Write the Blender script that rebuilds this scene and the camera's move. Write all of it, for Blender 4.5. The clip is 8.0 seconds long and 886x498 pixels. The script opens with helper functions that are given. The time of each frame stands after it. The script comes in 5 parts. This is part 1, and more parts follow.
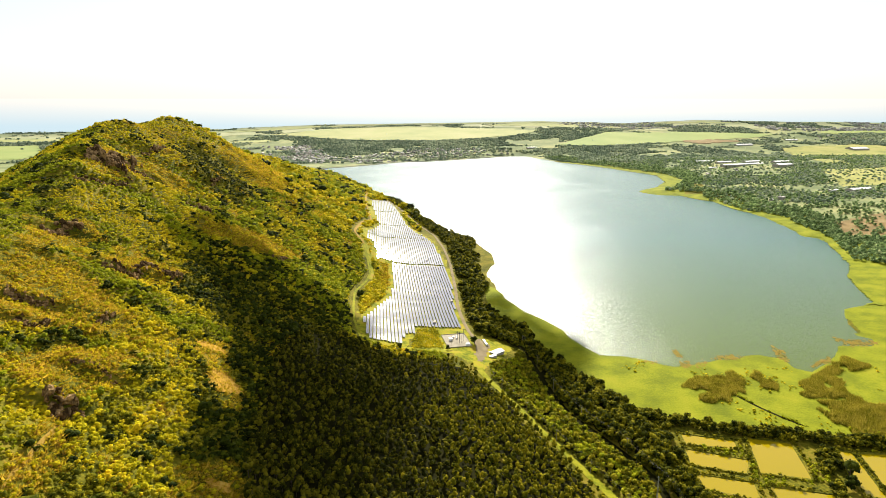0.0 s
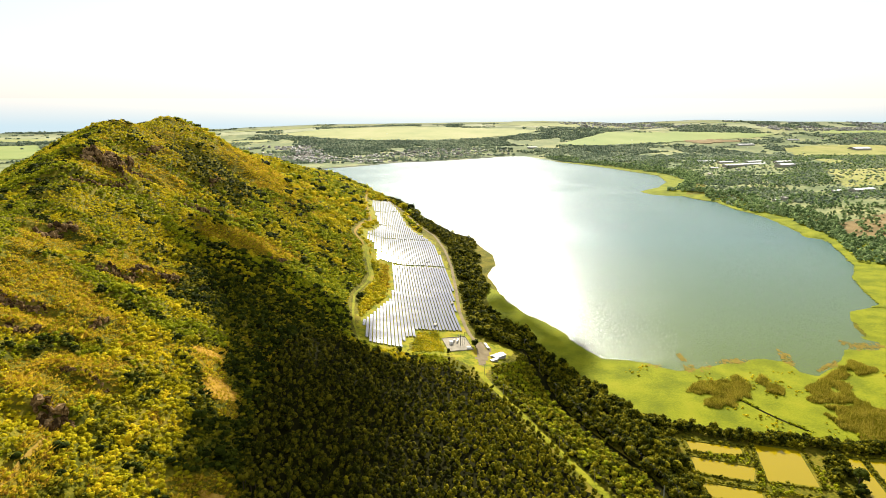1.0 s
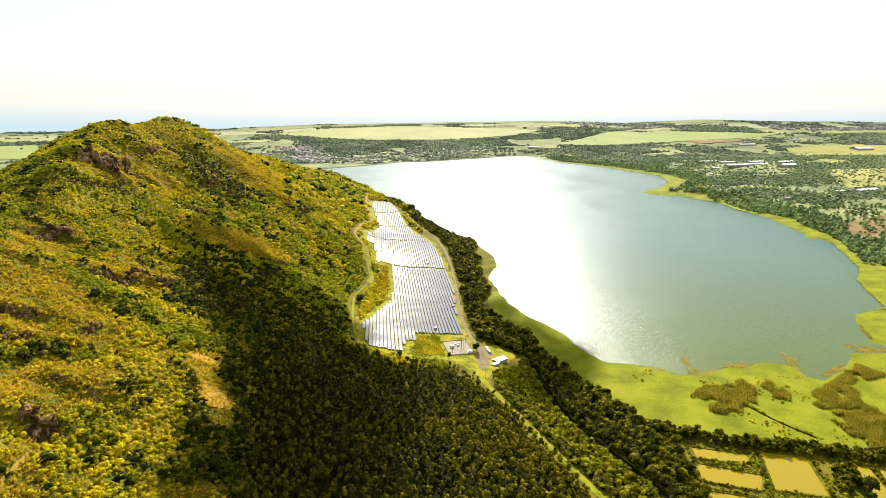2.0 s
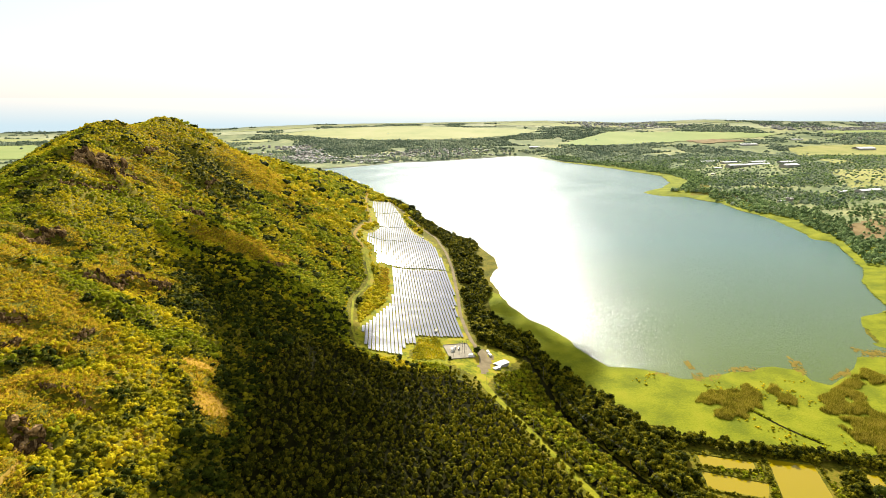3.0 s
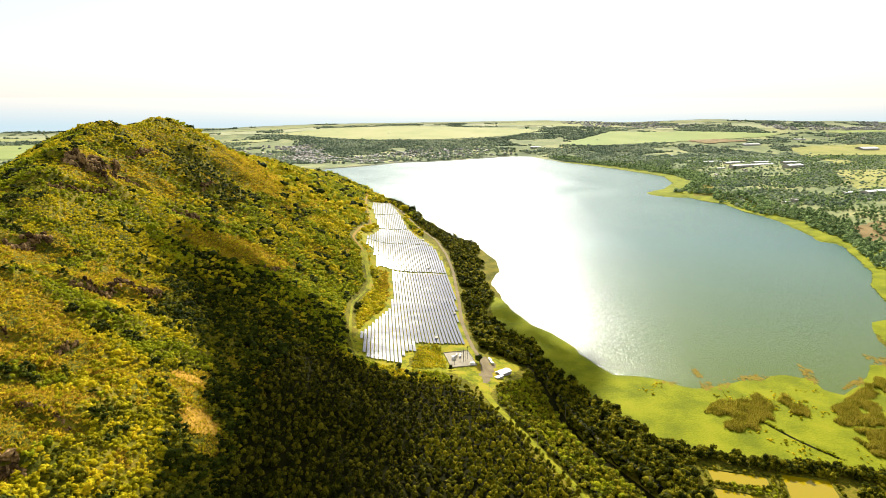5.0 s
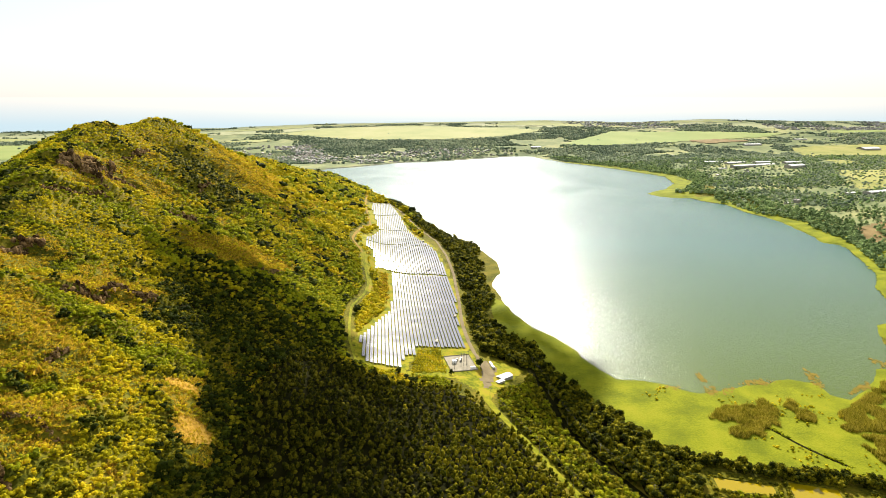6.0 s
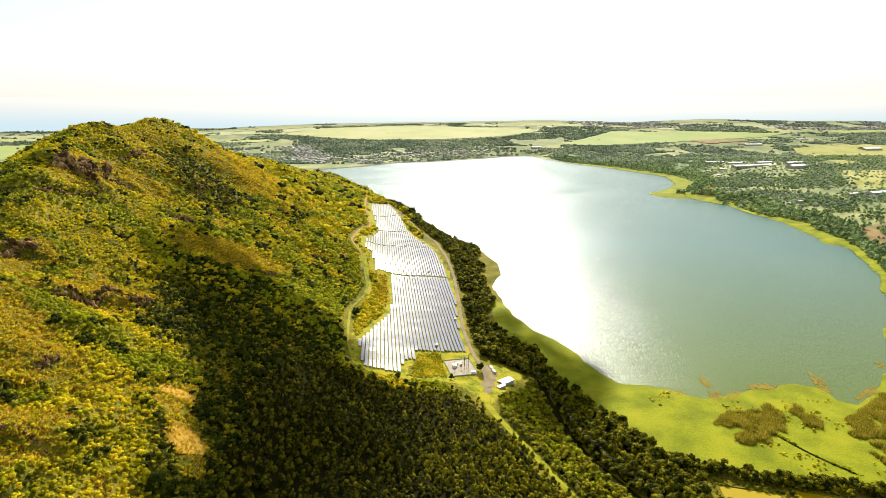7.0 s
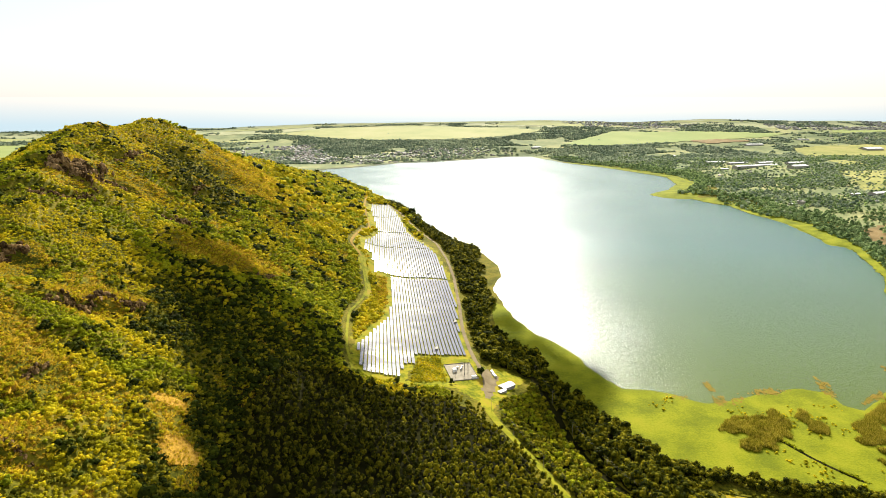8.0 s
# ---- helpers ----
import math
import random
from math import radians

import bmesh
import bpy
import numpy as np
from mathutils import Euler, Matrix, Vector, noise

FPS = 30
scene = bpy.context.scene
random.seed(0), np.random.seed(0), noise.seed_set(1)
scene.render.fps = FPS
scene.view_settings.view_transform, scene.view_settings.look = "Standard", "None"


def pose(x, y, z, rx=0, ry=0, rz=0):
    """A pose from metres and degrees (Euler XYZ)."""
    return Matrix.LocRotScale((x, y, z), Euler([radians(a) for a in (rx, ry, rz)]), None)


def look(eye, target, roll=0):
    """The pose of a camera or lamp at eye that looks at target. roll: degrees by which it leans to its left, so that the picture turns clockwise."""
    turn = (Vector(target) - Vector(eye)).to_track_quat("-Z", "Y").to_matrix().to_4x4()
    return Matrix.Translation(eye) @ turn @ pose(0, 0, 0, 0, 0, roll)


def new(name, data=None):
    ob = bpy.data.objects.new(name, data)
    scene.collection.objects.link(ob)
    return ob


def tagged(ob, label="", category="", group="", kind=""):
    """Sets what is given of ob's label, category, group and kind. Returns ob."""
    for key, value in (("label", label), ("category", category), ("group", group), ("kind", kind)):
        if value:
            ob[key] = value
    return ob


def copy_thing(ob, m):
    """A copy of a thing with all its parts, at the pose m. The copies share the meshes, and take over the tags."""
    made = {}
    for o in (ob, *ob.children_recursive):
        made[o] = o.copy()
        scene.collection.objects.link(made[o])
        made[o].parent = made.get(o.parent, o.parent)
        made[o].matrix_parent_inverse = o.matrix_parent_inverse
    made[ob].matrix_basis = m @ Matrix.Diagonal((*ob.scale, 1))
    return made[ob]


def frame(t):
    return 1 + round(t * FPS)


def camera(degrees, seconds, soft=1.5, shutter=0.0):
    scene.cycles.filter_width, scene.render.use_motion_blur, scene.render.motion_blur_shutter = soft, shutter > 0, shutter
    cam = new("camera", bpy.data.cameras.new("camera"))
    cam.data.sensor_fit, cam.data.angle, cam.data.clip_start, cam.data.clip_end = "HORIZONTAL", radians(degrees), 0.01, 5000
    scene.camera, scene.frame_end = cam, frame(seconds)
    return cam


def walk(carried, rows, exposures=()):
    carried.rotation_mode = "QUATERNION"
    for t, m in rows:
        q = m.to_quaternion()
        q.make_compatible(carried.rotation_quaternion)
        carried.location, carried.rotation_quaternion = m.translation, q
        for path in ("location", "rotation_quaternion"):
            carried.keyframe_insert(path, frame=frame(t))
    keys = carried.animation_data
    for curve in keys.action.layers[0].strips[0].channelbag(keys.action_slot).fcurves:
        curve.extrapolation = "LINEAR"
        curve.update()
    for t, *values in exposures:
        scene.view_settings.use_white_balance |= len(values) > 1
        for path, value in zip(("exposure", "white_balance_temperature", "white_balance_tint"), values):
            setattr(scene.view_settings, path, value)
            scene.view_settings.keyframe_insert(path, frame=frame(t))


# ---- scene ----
# ---- camera ----
cam = camera(72.0, 8.0, soft=0.5)
EYE, TILT = 300.0, -13.497


def eye_at(t):
    u = t / 8.0
    return pose(-0.61 * u, 84.5 * u, EYE + 4.3 * u, 90 + TILT - 0.252 * u + 0.078 * u * u, 0, 0.563 * u - 0.312 * u * u)


walk(cam, [(t, eye_at(t)) for t in (0.0, 1.0, 2.0, 3.0, 4.0, 5.0, 6.0, 7.0, 8.0)], [(0.0, 1.2), (8.0, 1.2)])

# ---- sky, sun, exposure ----
SUN_ELEVATION, SUN_AZIMUTH = radians(32.5), radians(2.5)
world = bpy.data.worlds.new("sky")
scene.world = world
world.use_nodes = True
wn = world.node_tree
sky = wn.nodes.new("ShaderNodeTexSky")
sky.sky_type, sky.sun_disc = "NISHITA", False
sky.sun_elevation, sky.sun_rotation = SUN_ELEVATION, SUN_AZIMUTH
sky.dust_density, sky.air_density, sky.altitude = 1.5, 1.0, 400
# thin bright overcast veils the blue
veil = wn.nodes.new("ShaderNodeMix")
veil.data_type = "RGBA"
veil.inputs["Factor"].default_value = 0.6
veil.inputs["B"].default_value = (9.3, 9.6, 9.9, 1)
wn.links.new(sky.outputs[0], veil.inputs["A"])
wn.links.new(veil.outputs["Result"], wn.nodes["Background"].inputs["Color"])
wn.nodes["Background"].inputs["Strength"].default_value = 0.05
sun_data = bpy.data.lights.new("sun", "SUN")
sun_data.energy, sun_data.angle, sun_data.color = 5.0, radians(0.53), (1.0, 0.95, 0.84)
sun_lamp = new("sun", sun_data)
sun_way = Vector((math.sin(SUN_AZIMUTH) * math.cos(SUN_ELEVATION), math.cos(SUN_AZIMUTH) * math.cos(SUN_ELEVATION), math.sin(SUN_ELEVATION)))
sun_lamp.matrix_world = look(sun_way * 900, (0, 0, 0))

rng = np.random.default_rng(7)


# fair-weather cumulus high over the land, out of sight above; their shadows lie on the hill's foot and on the shore
def cloud(puffs, base, seed):
    """A heap of rounded puffs on a flat base: across, along, radius."""
    r = np.random.default_rng(seed)
    bm = bmesh.new()
    for x, y, wide in puffs:
        for k in range(24):
            a, q = r.uniform(0, 6.3), wide * math.sqrt(r.uniform(0, 1))
            s = wide * float(r.uniform(0.16, 0.42)) * (1.15 - 0.6 * q / wide)
            m = Matrix.Translation((x + q * math.cos(a), y + q * math.sin(a), base + s * 0.5 + float(r.uniform(0, 0.35)) * (wide - q))) @ Matrix.Diagonal((s * 1.2, s * 1.2, s * 0.8, 1))
            bmesh.ops.create_icosphere(bm, subdivisions=2, radius=1, matrix=m)
    for v in bm.verts:
        v.co += Vector(noise.noise_vector(v.co * 0.05)) * 7
    me = bpy.data.meshes.new("cloud")
    bm.to_mesh(me)
    bm.free()
    me.shade_smooth()
    me.materials.append(M_CLOUD)
    return tagged(new("cloud", me), "white fair-weather cumulus cloud high above the valley", "cloud", kind="structure")


M_CLOUD = bpy.data.materials.new("cloud_white")
M_CLOUD.use_nodes = True
M_CLOUD.node_tree.nodes["Principled BSDF"].inputs["Base Color"].default_value = (0.9, 0.9, 0.9, 1)
M_CLOUD.node_tree.nodes["Principled BSDF"].inputs["Roughness"].default_value = 1.0
CLOUD_BASE = 1400.0
lee = sun_way * (CLOUD_BASE / sun_way.z)
for seed, puffs in ((1, [(-290, 490, 58), (-210, 485, 64), (-142, 395, 70), (-120, 285, 56), (-110, 185, 54), (-108, 545, 54), (-150, 590, 66), (-220, 555, 56), (-130, 640, 44), (-190, 605, 44), (-235, 635, 50), (-180, 660, 44), (-122, 690, 34), (-290, 585, 42), (-75, 420, 46), (-74, 320, 46), (-82, 230, 44), (-80, 120, 62)]),
                    (2, [(95, 600, 36), (122, 650, 44), (145, 705, 42), (158, 735, 30), (112, 765, 44), (92, 835, 38), (82, 905, 32)])):
    cloud([(x + lee.x, y + lee.y, w) for x, y, w in puffs], CLOUD_BASE, seed)



# ---- materials ----
def material(name, colors, scale=0.05, detail=6.0, rough=0.8, metal=0.0, spec=0.08, bump=0.0, bump_scale=1.0, island=0.0, fine=0.0, fine_scale=1.0, translucent=0.0, per_object=0.0):
    """Noise-mixed base colours (two to four), a second finer noise, relief, and random tint per island or object."""
    m = bpy.data.materials.new(name)
    m.use_nodes = True
    n, link = m.node_tree.nodes, m.node_tree.links.new
    bsdf = n["Principled BSDF"]
    bsdf.inputs["Roughness"].default_value, bsdf.inputs["Metallic"].default_value = rough, metal
    bsdf.inputs["Specular IOR Level"].default_value = spec
    geo = n.new("ShaderNodeNewGeometry")
    tex = n.new("ShaderNodeTexNoise")
    tex.inputs["Scale"].default_value, tex.inputs["Detail"].default_value = scale, detail
    link(geo.outputs["Position"], tex.inputs["Vector"])
    value = tex.outputs["Fac"]

    def mixed(extra, weight):
        op = n.new("ShaderNodeMath")
        op.operation = "MULTIPLY_ADD"
        link(extra, op.inputs[0])
        op.inputs[1].default_value = weight
        sub = n.new("ShaderNodeMath")
        sub.operation = "SUBTRACT"
        link(value, sub.inputs[0])
        sub.inputs[1].default_value = weight / 2
        link(sub.outputs[0], op.inputs[2])
        return op.outputs[0]

    if fine:
        grain = n.new("ShaderNodeTexNoise")
        grain.inputs["Scale"].default_value, grain.inputs["Detail"].default_value = fine_scale, 5.0
        link(geo.outputs["Position"], grain.inputs["Vector"])
        value = mixed(grain.outputs["Fac"], fine)
    if island:
        value = mixed(geo.outputs["Random Per Island"], island)
    if per_object:
        info = n.new("ShaderNodeObjectInfo")
        value = mixed(info.outputs["Random"], per_object)
    ramp = n.new("ShaderNodeValToRGB")
    link(value, ramp.inputs["Fac"])
    stops = ramp.color_ramp.elements
    while len(stops) < len(colors):
        stops.new(0.5)
    for k, c in enumerate(colors):
        stops[k].position = 0.3 + 0.4 * k / max(1, len(colors) - 1)
        stops[k].color = (*c, 1)
    link(ramp.outputs["Color"], bsdf.inputs["Base Color"])
    if bump:
        tex2 = n.new("ShaderNodeTexNoise")
        tex2.inputs["Scale"].default_value, tex2.inputs["Detail"].default_value = bump_scale, 6.0
        link(geo.outputs["Position"], tex2.inputs["Vector"])
        b = n.new("ShaderNodeBump")
        b.inputs["Strength"].default_value, b.inputs["Distance"].default_value = 1.0, bump
        link(tex2.outputs["Fac"], b.inputs["Height"])
        link(b.outputs["Normal"], bsdf.inputs["Normal"])
    if translucent:
        thin = n.new("ShaderNodeBsdfTranslucent")
        link(ramp.outputs["Color"], thin.inputs["Color"])
        both = n.new("ShaderNodeMixShader")
        both.inputs[0].default_value = translucent
        link(bsdf.outputs[0], both.inputs[1])
        link(thin.outputs[0], both.inputs[2])
        link(both.outputs[0], n["Material Output"].inputs["Surface"])
    return m


M_GROUND = material("dry_grass_soil", [(0.04, 0.044, 0.0024), (0.088, 0.084, 0.0048), (0.144, 0.124, 0.008), (0.176, 0.132, 0.0144)], 0.03, 9, 0.95, spec=0.05, bump=0.6, bump_scale=0.5, fine=0.8, fine_scale=0.4)
# leaf litter of the woods; also the painted shade under the hillside scrub
M_WOODFLOOR = material("litter_and_shade", [(0.00868, 0.0093, 0.00186), (0.0186, 0.01736, 0.0031)], 0.1, 6, 0.95, spec=0.02)
M_MARSH = material("marsh_grass", [(0.103, 0.123, 0.00466), (0.137, 0.152, 0.00466), (0.181, 0.193, 0.00583), (0.216, 0.21, 0.00933)], 0.03, 10, 0.9, spec=0.05, bump=0.4, bump_scale=0.5, fine=0.5, fine_scale=0.5)
M_LAWN = material("lime_grass", [(0.0887, 0.105, 0.00298), (0.161, 0.167, 0.00397), (0.258, 0.226, 0.00794), (0.258, 0.184, 0.0198)], 0.06, 9, 0.9, spec=0.05, fine=0.6, fine_scale=0.35)
M_LEAF_DARK = material("dark_broadleaf", [(0.00949, 0.0137, 0.00105), (0.0237, 0.0327, 0.00211), (0.058, 0.0685, 0.00422)], 0.10, 4, 0.85, spec=0.03, island=0.35, bump=0.6, bump_scale=1.1, fine=0.5, fine_scale=0.9, translucent=0.15)
M_LEAF = material("broadleaf", [(0.105, 0.126, 0.004), (0.28, 0.3, 0.008), (0.434, 0.408, 0.012)], 0.08, 5, 0.85, spec=0.03, island=0.3, bump=0.6, bump_scale=1.1, fine=0.6, fine_scale=0.5, translucent=0.42)
M_LEAF_LIGHT = material("light_scrub", [(0.239, 0.22, 0.0054), (0.491, 0.421, 0.0099), (0.701, 0.525, 0.0162)], 0.06, 5, 0.85, spec=0.03, island=0.3, bump=0.6, bump_scale=1.1, fine=0.6, fine_scale=0.5, translucent=0.45)
# far leaves mixed paler and bluer: distance haze put into the colour
M_LEAF_FAR = material("hazed_far_leaf", [(0.179, 0.233, 0.158), (0.305, 0.359, 0.244), (0.484, 0.52, 0.358)], 0.004, 5, 0.85, spec=0.03, island=0.5, translucent=0.65)
M_LEAF_SHORE = material("shore_leaf", [(0.0889, 0.14, 0.0492), (0.207, 0.297, 0.111), (0.399, 0.486, 0.199)], 0.06, 4, 0.85, spec=0.03, island=0.5, translucent=0.55)
M_LEAF_WOOD = material("olive_wood_leaf", [(0.0374, 0.0439, 0.0018), (0.137, 0.131, 0.0054), (0.341, 0.281, 0.0108)], 0.12, 4, 0.85, spec=0.03, island=0.35, bump=0.6, bump_scale=1.1, fine=0.5, fine_scale=0.9, translucent=0.35)
# dark plantation leaf, with cloud shade also put into its colour
M_PLANTATION_SHADE = material("plantation_shade_leaf", [(0.0139, 0.0165, 0.00127), (0.0433, 0.0454, 0.00253), (0.147, 0.124, 0.00632)], 0.14, 3, 0.85, spec=0.03, island=0.35, bump=0.6, bump_scale=1.1, fine=0.5, fine_scale=0.9, translucent=0.15)
M_TUFT = material("dry_grass_tuft", [(0.27, 0.195, 0.010), (0.49, 0.355, 0.015), (0.57, 0.37, 0.035)], 0.03, 4, 0.9, spec=0.03, island=0.9, bump=0.6, bump_scale=1.1, fine=0.7, fine_scale=0.9, translucent=0.45)
M_REED = material("brown_reed", [(0.13, 0.12, 0.008), (0.27, 0.235, 0.016), (0.38, 0.30, 0.04)], 0.06, 4, 0.9, spec=0.03, island=0.8, translucent=0.4)
M_TRACKGRASS = material("track_grass", [(0.1054, 0.1178, 0.00434), (0.186, 0.186, 0.0062), (0.2604, 0.2294, 0.0124)], 0.08, 6, 0.9, spec=0.05, fine=0.5, fine_scale=0.5)
M_LEAF_LAKE = material("dark_green_leaf", [(0.0131, 0.0175, 0.00112), (0.0583, 0.0637, 0.00279), (0.244, 0.207, 0.00781)], 0.12, 4, 0.85, spec=0.03, island=0.35, bump=0.6, bump_scale=1.1, fine=0.5, fine_scale=0.9, translucent=0.3)
M_BARK = material("bark", [(0.062, 0.0434, 0.0279), (0.1116, 0.0868, 0.062)], 0.8, 4, 0.9)
M_ROCK = material("basalt_crag", [(0.0369, 0.0211, 0.00738), (0.121, 0.0738, 0.0295), (0.316, 0.2, 0.0843)], 0.25, 8, 0.95, spec=0.03, bump=0.9, bump_scale=0.7, fine=0.6, fine_scale=0.9, per_object=0.4)
M_PATH = material("dirt_track", [(0.19, 0.12, 0.014), (0.28, 0.175, 0.03)], 0.08, 6, 0.95, fine=0.3, fine_scale=0.6)
M_ROAD = material("gravel_road", [(0.1426, 0.1085, 0.0558), (0.2232, 0.1736, 0.093)], 0.1, 6, 0.95, fine=0.3, fine_scale=0.8)
M_CONCRETE = material("pale_concrete", [(0.2232, 0.1922, 0.1302), (0.2976, 0.2604, 0.186)], 0.2, 6, 0.85, fine=0.4, fine_scale=0.8)
M_WHITE = material("white_paint", [(0.72, 0.71, 0.68), (0.84, 0.83, 0.80)], 0.4, 5, 0.5)
M_STEEL = material("galvanised_steel", [(0.35, 0.36, 0.37), (0.5, 0.5, 0.5)], 1.0, 4, 0.45, metal=0.7)
M_DARKMETAL = material("dark_steel", [(0.05, 0.05, 0.05), (0.09, 0.09, 0.085)], 1.0, 4, 0.6, metal=0.3)


# ---- the lie of the land ----
# the lake's shoreline at its water level, and the crest of the hill: along, across, height, width of the flank towards the lake
SHORE = [(-577, 2854), (-397, 2985), (-244, 3158), (-71, 3220), (142, 3352), (377, 3532), (490, 3532), (591, 3189),
         (712, 3012), (794, 2854), (911, 2582), (869, 2356), (778, 2195), (688, 2109), (716, 2041), (792, 2016), (809, 1942), (852, 1873), (847, 1749),
         (874, 1657), (871, 1551), (860, 1477), (845, 1379), (869, 1355), (832, 1255), (795, 1160), (781, 1117), (724, 1040), (697, 972), (672, 898), (647, 884), (600, 858),
         (562, 799), (551, 759), (564, 743), (546, 717), (502, 717), (481, 682), (434, 652), (421, 643), (404, 656), (408, 680), (367, 689), (327, 676), (301, 660), (270, 655), (240, 676), (190, 692), (165, 737), (155, 782), (113, 858), (93, 912), (88, 972),
         (79, 1058), (100, 1138), (100, 1215), (64, 1331), (-35, 1535), (-80, 1749), (-276, 2211)]
CREST = np.array([(0, -337, 225, 525), (250, -349, 220, 501), (450, -391, 198, 486), (700, -410, 222, 404), (860, -505, 268, 439), (960, -505, 265, 470), (1080, -488, 274, 500), (1170, -488, 264, 490),
                  (1285, -495, 229, 444), (1400, -455, 188, 425), (1600, -425, 150, 370), (1850, -412, 100, 310), (2150, -416, 58, 261), (2600, -448, 15, 251)], float)


def smooth(a, b, v):
    u = np.clip((v - a) / (b - a), 0, 1)
    return u * u * (3 - 2 * u)


def edge_distance(x, y, line, closed=True):
    """Distance to a polyline, and whether the points lie inside it."""
    x, y = np.asarray(x, float), np.asarray(y, float)
    d2, inside = np.full(x.shape, 1e12), np.zeros(x.shape, bool)
    for (ax, ay), (bx, by) in zip(line, line[1:] + (line[:1] if closed else [])):
        ex, ey = bx - ax, by - ay
        u = np.clip(((x - ax) * ex + (y - ay) * ey) / (ex * ex + ey * ey), 0, 1)
        d2 = np.minimum(d2, (x - ax - u * ex) ** 2 + (y - ay - u * ey) ** 2)
        inside ^= ((ay > y) != (by > y)) & (x < ex * (y - ay) / (ey + 1e-9) + ax)
    return np.sqrt(d2), inside


LATTICE = np.random.default_rng(3).random((64, 64))


def wobble(x, y, size, octaves=3):
    """Smooth value noise in 0..1 with features of that size in metres."""
    total, weight, amount = 0.0, 0.0, 1.0
    for k in range(octaves):
        u, v = np.asarray(x) / size + 17.3 * k, np.asarray(y) / size + 5.7 * k
        i, j = np.floor(u).astype(int), np.floor(v).astype(int)
        a, b = u - i, v - j
        a, b = a * a * (3 - 2 * a), b * b * (3 - 2 * b)
        i, j, i1, j1 = i % 64, j % 64, (i + 1) % 64, (j + 1) % 64
        total = total + amount * ((LATTICE[i, j] * (1 - a) + LATTICE[i1, j] * a) * (1 - b) + (LATTICE[i, j1] * (1 - a) + LATTICE[i1, j1] * a) * b)
        weight, amount, size = weight + amount, amount * 0.5, size * 0.5
    return total / weight


def to_shore(x, y):
    x, y = np.asarray(x, float), np.asarray(y, float)
    ragged = 14 * smooth(2600, 1200, y)
    d, inside = edge_distance(x + ragged * (wobble(x, y, 34, 3) - 0.5), y + ragged * (wobble(x + 800, y, 34, 3) - 0.5), SHORE)
    return np.where(inside, -d, d)


def hill(x, y):
    xc, zc, wd = (sum(w * np.interp(y + o, CREST[:, 0], CREST[:, c]) for o, w in ((-110, 0.15), (-55, 0.2), (0, 0.3), (55, 0.2), (110, 0.15))) for c in (1, 2, 3))
    d = x - xc
    u = np.clip(np.where(d > 0, d / wd, -d / 640), 0, 1.0)
    r = np.sqrt(u * u + 0.05 ** 2) - 0.05
    return zc * np.clip(1 - r / 0.951, 0, 1) ** 1.3


FAR_EDGE = ((-4000, -3600, -1700, -1000, -300, 800, 1400, 2000, 2900, 3800), (54, 60, 100, 128, 138, 155, 140, 165, 152, 145))


# broken ledges across the slope: both ends, drop, width of the terrace behind
LEDGES = [(-450, 762, -375, 748, 11, 80), (-425, 812, -392, 835, 6, 50), (-415, 668, -370, 730, 7, 60), (-355, 805, -318, 838, 8, 45), (-372, 535, -335, 562, 9, 50), (-305, 508, -250, 572, 8, 45),
          (-335, 470, -285, 478, 5, 35), (-310, 398, -268, 412, 7, 40), (-285, 370, -255, 386, 5, 30), (-252, 410, -238, 432, 5, 30), (-226, 302, -200, 309, 9, 30), (-236, 344, -200, 352, 5, 28),
          (-240, 800, -205, 842, 7, 40), (-440, 895, -420, 950, 7, 50), (-365, 935, -345, 975, 7, 50), (-300, 620, -255, 650, 6, 45), (-215, 440, -165, 395, 4, 26), (-420, 1040, -360, 1075, 7, 60)]


def ledges(x, y):
    """Terraces that break the slope: a scarp that faces down the valley, fading out at its ends and behind."""
    total = 0.0
    for ax, ay, bx, by, drop, deep in LEDGES:
        L = math.hypot(bx - ax, by - ay)
        u = ((x - ax) * (bx - ax) + (y - ay) * (by - ay)) / L
        v = ((y - ay) * (bx - ax) - (x - ax) * (by - ay)) / L + 9 * (wobble(x + 300, y, 17, 2) - 0.5)
        ends = smooth(-0.45 * L, 0.15 * L, u) * smooth(1.45 * L, 0.85 * L, u)
        total = total + 0.75 * drop * ends * (0.75 * smooth(-3, 3, v) * smooth(deep, 4, v) - 0.35 * smooth(3, -3, v) * smooth(-0.7 * deep, -3, v))
    return total


def height(x, y):
    x, y = np.asarray(x, float), np.asarray(y, float)
    sd = to_shore(x, y)
    inland = np.maximum(sd, 0)
    west, east = smooth(130, 30, x) * (y < 2900), smooth(520, 900, x)
    low = np.minimum(inland * 0.02, 1.5)
    low = low + west * np.minimum(np.maximum(inland - 25, 0) * 0.12, 34) * smooth(2900, 2300, y)
    low = low + east * 75 * (1 - np.exp(-inland / 700)) * smooth(3600, 2600, y)
    low = low + np.interp(x, *FAR_EDGE) * np.clip((y - 3250) / 1650, 0, 1) ** 1.25 * smooth(0, 200, inland)
    h = hill(x, y) * smooth(0, 60, sd)
    k = smooth(0, 60, h)
    rough = smooth(45, 110, h)
    h = h + rough * (22 * (wobble(x, y, 95, 3) - 0.5) + 7 * (wobble(x + 900, y, 24, 3) - 0.5))
    h = h + ledges(x, y)
    z = low * (1 - k) + np.maximum(h, low) * k
    z = z + smooth(700, 1100, np.abs(x)) * smooth(20, 200, inland) * 10 * (wobble(x, y, 300, 2) - 0.5)
    level = smooth(36, 24, np.hypot(x - 16.3, (y - 699) * 0.85))
    z = z * (1 - level) + 16.8 * level
    return np.where(sd < 0, np.maximum(sd * 0.05, -4), z)


